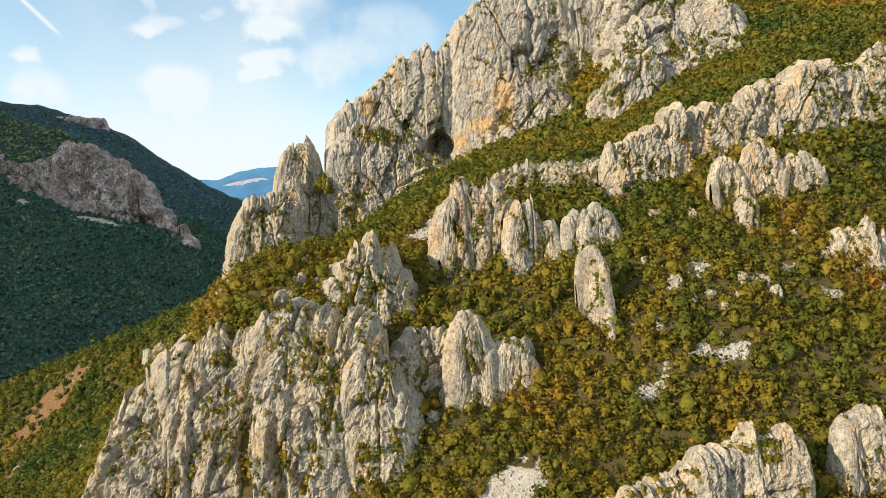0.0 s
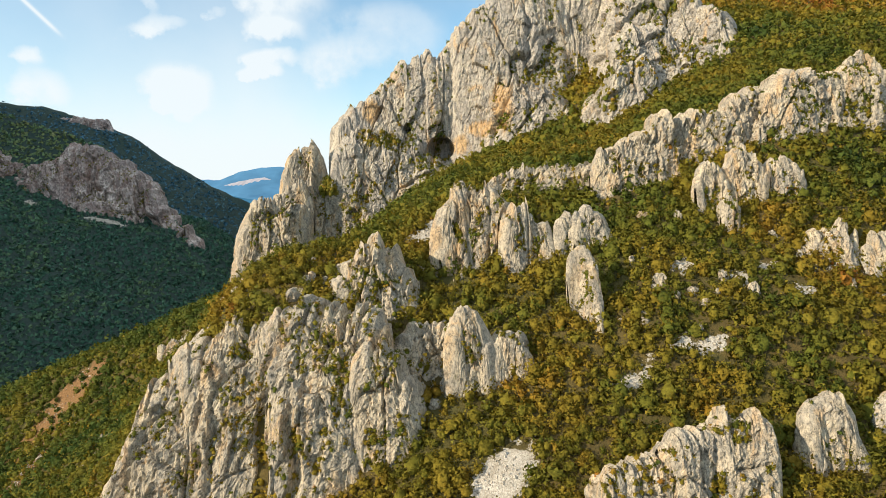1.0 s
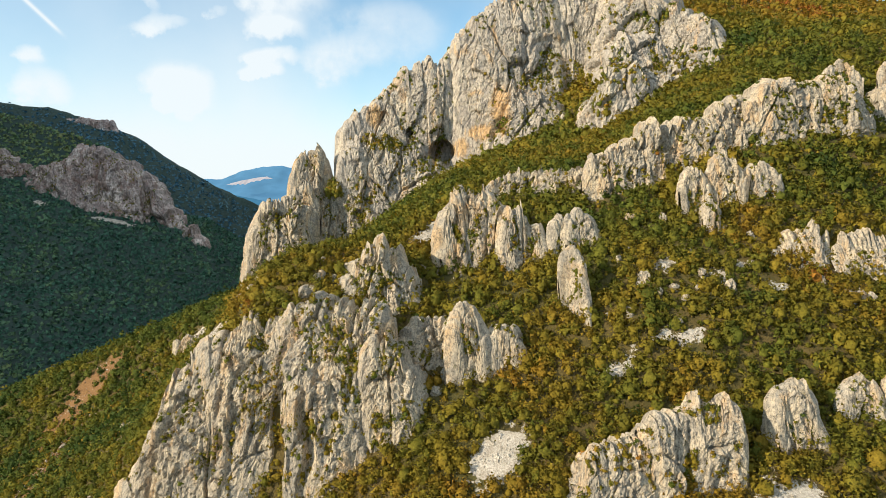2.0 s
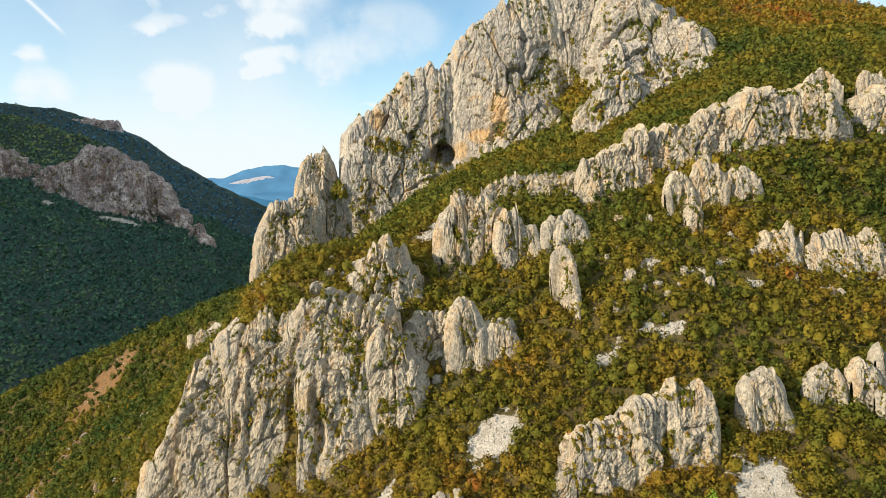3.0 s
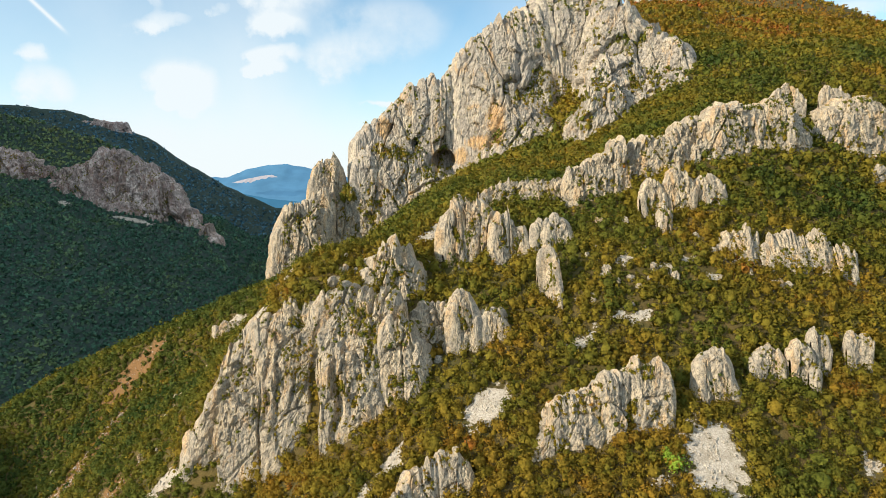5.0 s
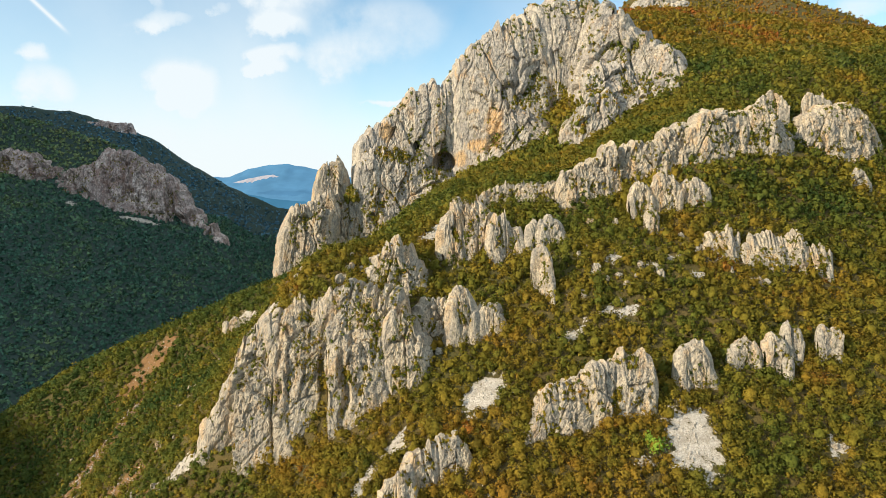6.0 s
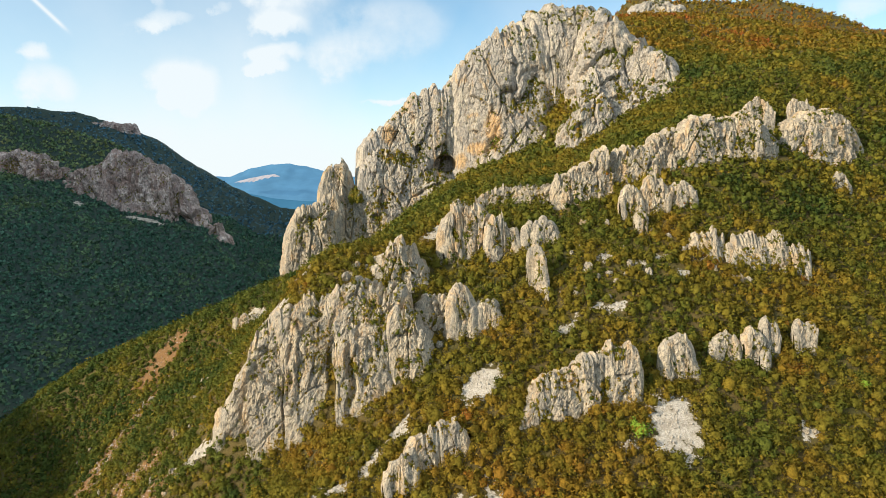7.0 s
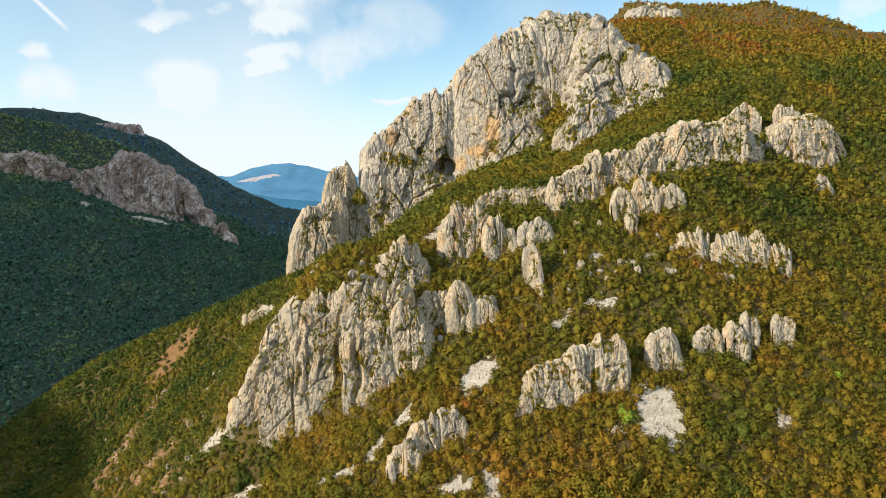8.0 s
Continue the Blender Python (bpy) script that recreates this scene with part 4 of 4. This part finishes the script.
# Far side of the valley
far_cliff = group_of("valley_cliff", "broad reddish grey cliff across the valley in shade", "cliff", (-420, 710, 60))
for rows in ([(-640.0, 712.0, 152.0, 16), (-593.4, 712.0, 149.6, 18), (-557.9, 712.0, 149.4, 20), (-533.6, 712.0, 143.7, 20), (-510.3, 712.0, 128.0, 18), (-490.0, 712.0, 120.0, 12)],
             [(-516.0, 708.0, 104.0, 12), (-500.0, 709.0, 122.0, 16), (-482.0, 710.0, 125.5, 18), (-462.0, 712.0, 132.8, 18), (-452.0, 713.0, 141.0, 16), (-440.0, 713.0, 130.0, 10)],
             [(-456.0, 714.0, 128.0, 10), (-447.0, 716.0, 148.0, 18), (-419.7, 718.0, 147.2, 20), (-394.3, 716.0, 137.9, 20), (-374.1, 712.0, 120.8, 20), (-354.0, 706.0, 101.8, 20), (-340.3, 700.0, 82.3, 18), (-324.7, 694.0, 63.7, 16), (-313.8, 688.0, 50.2, 10)],
             [(-312.0, 690.0, 50.0, 8), (-301.8, 690.0, 56.2, 12), (-291.9, 684.0, 40.0, 12), (-285.4, 676.0, 23.6, 10), (-273.3, 668.0, 12.9, 8), (-264.0, 660.0, 2.1, 6)]):
    part_crag("cliff_section", rows, far_cliff, res=1.7, feature=2.6, lean=0.45, strength=1.3, mat=ROCK_FAR, jag=1.6, shrubs=420, boxy=5)
crag("valley_outcrop", [(-279.2, 630.0, -7.7, 8), (-275.1, 630.0, 0.5, 14), (-267.4, 630.0, -2.1, 14), (-257.9, 630.0, -8.1, 10), (-249.7, 630.0, -16.7, 6)], "small pale rock knob at the foot of the far slope", "outcrop", res=1.4, feature=2.0, lean=0.5, mat=ROCK_FAR, shrubs=40)
crag("table_cliff", [(-745.0, 1124.0, 214.0, 12), (-728.2, 1126.0, 222.6, 14), (-709.5, 1128.0, 226.7, 14), (-671.6, 1128.0, 227.4, 14), (-639.4, 1128.0, 223.9, 14), (-624.4, 1128.0, 221.6, 14), (-616.5, 1128.0, 209.8, 12), (-611.0, 1126.0, 197.1, 6)], "pale cliff edge of a distant table mountain", "cliff", res=2.4, feature=2.0, lean=0.2, jag=0.5, mat=ROCK_FAR)


# ---- boulders and masts ----
def build_boulders():
    """Loose and half-buried limestone blocks that stick out of the scrub."""
    br = np.random.default_rng(77)
    bm = bmesh.new()
    bmesh.ops.create_icosphere(bm, subdivisions=3, radius=1.0)
    bm.verts.ensure_lookup_table()
    dirs = np.array([v.co for v in bm.verts])
    tris = np.array([[v.index for v in f.verts] for f in bm.faces])
    bm.free()
    shapes = []
    for k in range(7):
        val, border, _ = cells(dirs * (1.3, 1.3, 0.9) + 9.1 * k)
        r = 0.75 + 0.4 * val - 0.15 * np.clip(1 - border / 0.12, 0, 1) + 0.18 * fbm(dirs * 2.2 + 3 * k, 3)
        me = bpy.data.meshes.new("boulder")
        fill_mesh(me, dirs * r[:, None] * (1.0, 0.8, 1.25), tris)
        me.polygons.foreach_set("use_smooth", np.zeros(len(tris), bool))
        me.materials.append(ROCK)
        shapes.append(me)
    spots = [(68, 137, 1.6), (71, 135.5, 1.3), (74, 133.5, 1.8), (57, 140.5, 1.1), (52.5, 137, 1.6), (46.5, 129, 1.1), (48, 144.5, 1.2), (64.5, 158.5, 1.6), (55.5, 133, 1.0), (106.5, 131.5, 1.3),
             (109, 132, 1.0), (86.5, 149.5, 1.3), (52, 79, 1.0), (104.5, 83.5, 1.0), (106.5, 83.5, 0.8), (41, 66, 0.8), (-2, 118, 1.4), (0.5, 122, 1.6), (98.5, 135.5, 1.2), (90, 142.5, 1.4), (117, 137, 1.2), (55.5, 160.5, 1.3)]
    for _ in range(34):
        spots.append((br.uniform(-185, -85), br.uniform(95, 200), br.uniform(0.6, 1.3)))
    for _ in range(10):
        spots.append((br.normal(62, 16), br.normal(136, 7), br.uniform(0.5, 1.1)))
    for _ in range(18):
        spots.append((br.uniform(-60, -15), br.uniform(133, 150), br.uniform(0.8, 1.9)))
    for n, (x, y, size) in enumerate(spots):
        z = float(height([x], [y])[0])
        ob = new("boulder", shapes[n % 7])
        ob.matrix_world = Matrix.LocRotScale((x, y, z + 0.1 * size), Euler((br.uniform(-0.3, 0.3), br.uniform(-0.3, 0.3), br.uniform(0, 6.28))), (size * br.uniform(0.8, 1.4), size, size))
        tagged(ob, "pale weathered limestone block half buried in the slope", "boulder", "boulders on the slope")
        footprints.append(np.array([[x, y, 0.8 * size], [x + 0.3, y - 1.6, 0.9 * size]]))


build_boulders()


def build_masts():
    for x, y, z, tall in ((73.5, 338, 226, 6.5), (77, 339, 226, 5.0), (80, 339, 226, 6.0)):
        base = tagged(new("radio_mast"), "thin grey steel radio mast on the summit", "mast", "masts on the summit")
        base.location = (x, y, z)
        for name, size, at in (("pole", (0.12, 0.12, tall), (0, 0, tall / 2 - 1.5)), ("crossbar", (1.4, 0.08, 0.08), (0, 0, tall - 2.3)), ("crossbar", (0.9, 0.08, 0.08), (0, 0, tall - 3.1))):
            bm = bmesh.new()
            bmesh.ops.create_cone(bm, cap_ends=True, segments=8, radius1=0.5, radius2=0.45, depth=1.0)
            if name == "crossbar":
                bmesh.ops.rotate(bm, verts=bm.verts, matrix=Matrix.Rotation(math.pi / 2, 3, "Y"))
            bmesh.ops.scale(bm, verts=bm.verts, vec=size)
            me = bpy.data.meshes.new(name)
            bm.to_mesh(me)
            bm.free()
            me.materials.append(METAL)
            ob = new(name, me)
            ob.parent, ob.location = base, at


build_masts()


# ---- plants ----
def ball(level):
    """Directions and faces of an even ball."""
    bm = bmesh.new()
    bmesh.ops.create_icosphere(bm, subdivisions=level, radius=1.0)
    bm.verts.ensure_lookup_table()
    dirs = np.array([v.co for v in bm.verts])
    tris = np.array([[v.index for v in f.verts] for f in bm.faces])
    bm.free()
    return dirs, tris


def crown_radius(dirs, seeds):
    """How far a lumpy crown of size 1 reaches in the given directions."""
    q = dirs * 1.4 + seeds
    return 0.86 + 0.62 * gradient_noise(q) + 0.42 * gradient_noise(q * 2.4)


def crowns(rng, at, size, level, leaves, leaf):
    """Uneven crowns: a dark core and loose leaf sprays all over it. Returns vertices, faces, soft normals and the crown of each vertex."""
    n = len(at)
    dirs, tris = ball(level)
    k = len(dirs)
    seeds = rng.uniform(0, 200, (n, 3))
    form = np.stack([rng.uniform(0.75, 1.2, n), rng.uniform(0.75, 1.2, n), rng.uniform(0.75, 1.25, n)], 1)
    who = np.repeat(np.arange(n), k)
    u = np.tile(dirs, (n, 1))
    r = 0.60 * np.minimum(crown_radius(u, seeds[who]), 1.0) * size[who]
    body = at[who] + u * r[:, None] * form[who]
    body_faces = (tris[None] + (np.arange(n) * k)[:, None, None]).reshape(-1, 3)
    m = n * leaves
    own = np.repeat(np.arange(n), leaves)
    o = rng.normal(size=(m, 3))
    o[:, 2] += 0.4
    o /= np.linalg.norm(o, axis=1, keepdims=True)
    rr = crown_radius(o, seeds[own]) * size[own] * rng.uniform(0.55, 1.12, m)
    c = at[own] + o * rr[:, None] * form[own]
    face = o + 0.8 * rng.normal(size=(m, 3))
    face *= np.where((face * o).sum(1) < 0, -1, 1)[:, None]
    face /= np.linalg.norm(face, axis=1, keepdims=True)
    side = np.cross(face, rng.normal(size=(m, 3)))
    side /= np.linalg.norm(side, axis=1, keepdims=True)
    other = np.cross(face, side)
    g = leaf * np.sqrt(size[own]) * rng.uniform(0.6, 1.4, m)
    sa, sb = side * g[:, None], other * (g * rng.uniform(0.7, 1.2, m))[:, None]
    sprays = np.stack([c - sa - 0.5 * sb, c + 0.9 * sa - 0.5 * sb, c + sb], 1).reshape(-1, 3)
    base = len(body)
    spray_faces = base + np.arange(m * 3).reshape(-1, 3)
    soft = np.concatenate([u, np.repeat(o, 3, 0)])
    soft[base:] += np.repeat(0.3 * rng.normal(size=(m, 3)), 3, 0)
    soft[:, 2] += 0.4
    soft /= np.linalg.norm(soft, axis=1, keepdims=True)
    return np.concatenate([body, sprays]), np.concatenate([body_faces, spray_faces]), soft, np.concatenate([who, np.repeat(own, 3)])


def mass(name, rng, spots, sizes, tints, level, leaves, leaf, mat, label):
    """One mesh of many shrubs."""
    verts, faces, soft, who = crowns(rng, spots + sizes[:, None] * (0, 0, 0.38), sizes, level, leaves, leaf)
    me = bpy.data.meshes.new(name)
    fill_mesh(me, verts, faces)
    me.normals_split_custom_set_from_vertices(soft.tolist())
    me.materials.append(mat)
    at = me.attributes.new("tint", "FLOAT", "POINT")
    at.data.foreach_set("value", tints[who].astype(np.float32))
    return tagged(new(name, me), label, "scrub", kind="stuff")


def scatter(rng, x0, x1, y0, y1, step):
    gx, gy = np.meshgrid(np.arange(x0, x1, step), np.arange(y0, y1, step))
    x, y = gx.ravel(), gy.ravel()
    x = x + rng.uniform(-0.5, 0.5, len(x)) * step
    y = y + rng.uniform(-0.5, 0.5, len(y)) * step
    return x, y


def clear_of_rock(x, y, z):
    ok = np.ones(len(x), bool)
    for fp in footprints:
        lo, hi = fp[:, :2].min(0) - 15, fp[:, :2].max(0) + 15
        idx = np.flatnonzero((x > lo[0]) & (x < hi[0]) & (y > lo[1]) & (y < hi[1]))
        if len(idx):
            d = np.hypot(x[idx, None] - fp[None, :, 0], y[idx, None] - fp[None, :, 1])
            ok[idx[(d < fp[None, :, 2]).any(1)]] = False
    return ok


rng = np.random.default_rng(21)


def near_scrub():
    x, y = scatter(rng, -330, 560, 38, 720, 2.2)
    thin = np.clip((y - 280) / 250, 0, 0.65)
    keep = (np.abs(x) < (y + 104) * 0.75 + 8) & ~((x < 70) & (y > 330)) & ~((x < -90) & (y > 310)) & (rng.uniform(size=len(x)) > thin)
    x, y = x[keep], y[keep]
    bare = np.maximum(patches(x, y, SCREES), (0.72 + 0.5 * gradient_noise(np.stack([x, y, 0 * x], 1) / 3.0)) * patches(x, y, BARES))
    p = np.stack([x, y, 0 * x], 1)
    gaps = gradient_noise(p / 7.0) * 0.5 + 0.5
    keep = (bare < 0.5 * rng.uniform(0.7, 1.3, len(x))) & (gaps > rng.uniform(-0.3, 0.35, len(x)))
    x, y = x[keep], y[keep]
    z = height(x, y)
    keep = clear_of_rock(x, y, z) & (z > VALLEY + 4) & (z > 110 - 0.6 * (y + 99))
    x, y, z = x[keep], y[keep], z[keep]
    size = rng.gamma(6.0, 0.33, len(x)).clip(0.9, 3.8)
    size *= np.where(x < -60, 0.8, 1.0)
    p = np.stack([x, y, 0 * x], 1)
    tint = 0.47 + 0.30 * gradient_noise(p / 16) + 0.12 * gradient_noise(p / 5.5) + 0.075 * rng.normal(size=len(x))
    # beyond x = -60 a greener, darker tint stands in for weaker sunlight
    tint += 0.24 * np.clip((y - 290) / 100, 0, 1) * np.clip((x - 60) / 60, 0, 1) + np.where(x < -60, -0.13 + 0.22 * gradient_noise(p / 13), 0.05 * np.clip((150 - y) / 10, 0, 1)) - 0.13 * np.clip((y - 145) / 25, 0, 1) * np.clip((310 - y) / 20, 0, 1)
    tint += np.where(rng.uniform(size=len(x)) > 0.993, 0.2, 0.0)
    return np.stack([x, y, z - 0.15 * size], 1), size, np.clip(tint, 0.02, 0.98)


spots, sizes, tints = near_scrub()
# the strip of slope nearest to the path gets shrubs that stand singly
single = np.flatnonzero((spots[:, 1] < 84) & (spots[:, 0] > -55) & (spots[:, 0] < 125))
single = single[np.argsort(spots[single, 1])][:290]
rest = np.setdiff1d(np.arange(len(spots)), single)


def build_shrubs():
    stems, tops = [], []
    for k in range(6):
        verts, faces, soft, _ = crowns(rng, np.array([[0, 0, 0.6]]), np.array([1.6]), 1, 420, 0.15)
        me = bpy.data.meshes.new("crown")
        fill_mesh(me, verts, faces)
        me.normals_split_custom_set_from_vertices(soft.tolist())
        me.materials.append(LEAF_NEAR)
        tops.append(me)
        bm = bmesh.new()
        for a in range(4):
            ang = a * 1.6 + k
            top = Vector((math.cos(ang) * 0.6, math.sin(ang) * 0.6, 1.2))
            m = look((0, 0, -0.4), top) @ Matrix.Translation((0, 0, -top.length * 0.55))
            bmesh.ops.create_cone(bm, segments=5, radius1=0.03, radius2=0.07, depth=top.length * 1.2, matrix=m)
        me = bpy.data.meshes.new("stem")
        bm.to_mesh(me)
        bm.free()
        me.materials.append(BARK)
        stems.append(me)
    for n, i in enumerate(single):
        shrub = new("shrub")
        s = sizes[i] / 1.6
        shrub.matrix_world = Matrix.LocRotScale(spots[i], Euler((0, 0, rng.uniform(0, 6.28))), (s, s, s))
        tagged(shrub, "rounded leafy autumn shrub on the steep slope", "shrub", "shrubs on the slope")
        for me in (stems[n % 6], tops[n % 6]):
            new(me.name.split(".")[0], me).parent = shrub


build_shrubs()


def bright_shrubs():
    """A few crowns that are still fresh green."""
    for x, y, size in ((56.2, 81.6, 2.7), (54.8, 83.4, 2.0), (130, 98, 1.8), (36, 100, 1.6)):
        z = float(height([x], [y])[0])
        verts, faces, soft, _ = crowns(rng, np.array([[0, 0, 0.5 * size]]), np.array([size]), 1, 420, 0.19)
        me = bpy.data.meshes.new("crown")
        fill_mesh(me, verts, faces)
        me.normals_split_custom_set_from_vertices(soft.tolist())
        me.materials.append(LEAF_BRIGHT)
        shrub = new("shrub")
        shrub.location = (x, y, z)
        tagged(shrub, "fresh yellow-green leafy shrub standing out of the autumn scrub", "shrub", "shrubs on the slope")
        new("crown", me).parent = shrub


bright_shrubs()
yy = spots[rest, 1]
for lo, hi, level, leaves, leaf in ((0, 110, 0, 150, 0.20), (110, 165, 0, 92, 0.25), (165, 260, 0, 42, 0.35), (260, 730, 0, 14, 0.55)):
    pick = rest[(yy >= lo) & (yy < hi)]
    mass("hillside_scrub", rng, spots[pick], sizes[pick], tints[pick], level, leaves, leaf, LEAF, "dense olive, green and rust autumn scrub covering the slope")

lx, ly = scatter(rng, -210, 190, 45, 215, 3.1)
ok = (np.abs(lx) < (ly + 104) * 0.75 + 8) & (patches(lx, ly, SCREES) < 0.6)
lx, ly = lx[ok], ly[ok]
mass("low_growth", rng, np.stack([lx, ly, height(lx, ly) - 0.1], 1), rng.uniform(0.8, 1.7, len(lx)), np.clip(0.52 + 0.1 * rng.normal(size=len(lx)), 0, 1), 0, 9, 0.36, LEAF, "low bushes and dry grass between the larger shrubs")

tuft_at = np.array(tufts)
mass("ledge_scrub", rng, tuft_at[:, :3] - tuft_at[:, 3:] * (0, 0, 0.42), tuft_at[:, 3], np.clip(0.42 + 0.14 * rng.normal(size=len(tuft_at)), 0, 0.85), 0, 17, 0.25, LEAF, "small bushes and dry tufts rooted on rock ledges")


def far_forest():
    x, y = scatter(rng, -760, -60, 250, 800, 4.3)
    x2, y2 = scatter(rng, -1000, -80, 800, 1165, 7.5)
    x, y = np.r_[x, x2], np.r_[y, y2]
    keep = (np.abs(x) < (y + 104) * 0.75 + 10) & (patches(x, y, SCREES) < 0.5)
    x, y = x[keep], y[keep]
    z = height(x, y)
    keep = clear_of_rock(x, y, z) & ((y > 400) | (z < VALLEY + 10) | (x < -290))
    x, y, z = x[keep], y[keep], z[keep]
    size = rng.uniform(2.2, 4.2, len(x)) * np.where(y > 800, 1.4, 1.0)
    tint = np.clip(0.27 + 0.09 * rng.normal(size=len(x)) + 0.36 * np.clip((z - 95) / 40, 0, 1) * (y < 800), 0, 1)
    at = np.stack([x, y, z - np.where(y > 1140, 7.5, np.where(y > 800, 3.6, 2.0))], 1)
    near = y < 800
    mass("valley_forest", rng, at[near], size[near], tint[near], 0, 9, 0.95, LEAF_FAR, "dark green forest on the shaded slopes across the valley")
    mass("distant_forest", rng, at[~near], size[~near], tint[~near], 0, 7, 1.1, LEAF_FAR_HAZE, "forest on the ridges behind the valley cliff, tinted blue for haze")


far_forest()


# ---- scree ----
def build_scree():
    verts, faces = [], []
    base = np.array([(1, 0, 0), (0, 1, 0), (-1, 0, 0), (0, -1, 0), (0, 0, 1), (0, 0, -1)], float)
    tri = np.array([(0, 1, 4), (1, 2, 4), (2, 3, 4), (3, 0, 4), (1, 0, 5), (2, 1, 5), (3, 2, 5), (0, 3, 5)])
    k = 0
    for cx, cy, rx, ry, turn in SCREES[:25] + BARES[:7]:
        pale = rx * ry < 160
        n = int(min(900, rx * ry * (7 if pale else 1.2)))
        u, v = rng.normal(size=(2, n)) * 0.55
        c, s = math.cos(radians(turn)), math.sin(radians(turn))
        x, y = cx + u * rx * c - v * ry * s, cy + u * rx * s + v * ry * c
        z = height(x, y)
        size = rng.gamma(1.6, 0.11, n).clip(0.08, 0.9)
        for i in range(n):
            b = base * size[i] * rng.uniform(0.6, 1.3, (6, 1)) * rng.uniform(0.6, 1.2, 3)
            verts.append(b + (x[i], y[i], z[i] + 0.1 * size[i]))
            faces.append(tri + k)
            k += 6
    me = bpy.data.meshes.new("scree_stones")
    fill_mesh(me, np.concatenate(verts), np.concatenate(faces))
    me.polygons.foreach_set("use_smooth", np.zeros(len(me.polygons), bool))
    me.materials.append(STONE)
    return tagged(new("scree_stones", me), "pale angular limestone scree lying in runs on the slope", "scree", kind="stuff")


build_scree()


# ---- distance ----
# Haze is put into the base colour and the surface glows with it.
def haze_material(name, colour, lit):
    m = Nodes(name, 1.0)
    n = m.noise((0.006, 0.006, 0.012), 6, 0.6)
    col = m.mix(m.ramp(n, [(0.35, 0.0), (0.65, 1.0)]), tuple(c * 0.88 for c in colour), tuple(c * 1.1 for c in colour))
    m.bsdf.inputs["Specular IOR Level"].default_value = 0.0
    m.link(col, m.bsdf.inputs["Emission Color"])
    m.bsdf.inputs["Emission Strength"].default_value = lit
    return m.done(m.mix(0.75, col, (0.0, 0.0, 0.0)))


def backdrop(name, crest, foot, depth, mat, label, rough=14.0, thick=0.0):
    c = np.array(crest, float)
    x = np.linspace(c[0, 0], c[-1, 0], 160)
    z = np.interp(x, c[:, 0], c[:, 2])
    y = np.interp(x, c[:, 0], c[:, 1])
    z = z + rough * 0.35 * fbm(np.stack([x / 60, 0 * x, 0 * x], 1), 4)
    v = np.linspace(0, 1, 24)
    px = x[:, None] + 0 * v[None]
    py = y[:, None] - depth * (1 - v[None]) ** 1.2
    low = np.full(len(x), float(foot)) if not thick else z - thick * np.sin(np.linspace(0.1, 3.0, len(x))) * (1 + 0.5 * gradient_noise(np.stack([x / 25, 0 * x, 0 * x + 9], 1)))
    pz = low[:, None] + (z - low)[:, None] * v[None]
    p = np.stack([px, py, pz], 2).reshape(-1, 3)
    p[:, 1] += 40 * fbm(p / (160, 160, 320), 4)
    me = grid_mesh(name, p, len(x), len(v), mat, flat=False)
    return tagged(new(name, me), label, "mountain", kind="structure")


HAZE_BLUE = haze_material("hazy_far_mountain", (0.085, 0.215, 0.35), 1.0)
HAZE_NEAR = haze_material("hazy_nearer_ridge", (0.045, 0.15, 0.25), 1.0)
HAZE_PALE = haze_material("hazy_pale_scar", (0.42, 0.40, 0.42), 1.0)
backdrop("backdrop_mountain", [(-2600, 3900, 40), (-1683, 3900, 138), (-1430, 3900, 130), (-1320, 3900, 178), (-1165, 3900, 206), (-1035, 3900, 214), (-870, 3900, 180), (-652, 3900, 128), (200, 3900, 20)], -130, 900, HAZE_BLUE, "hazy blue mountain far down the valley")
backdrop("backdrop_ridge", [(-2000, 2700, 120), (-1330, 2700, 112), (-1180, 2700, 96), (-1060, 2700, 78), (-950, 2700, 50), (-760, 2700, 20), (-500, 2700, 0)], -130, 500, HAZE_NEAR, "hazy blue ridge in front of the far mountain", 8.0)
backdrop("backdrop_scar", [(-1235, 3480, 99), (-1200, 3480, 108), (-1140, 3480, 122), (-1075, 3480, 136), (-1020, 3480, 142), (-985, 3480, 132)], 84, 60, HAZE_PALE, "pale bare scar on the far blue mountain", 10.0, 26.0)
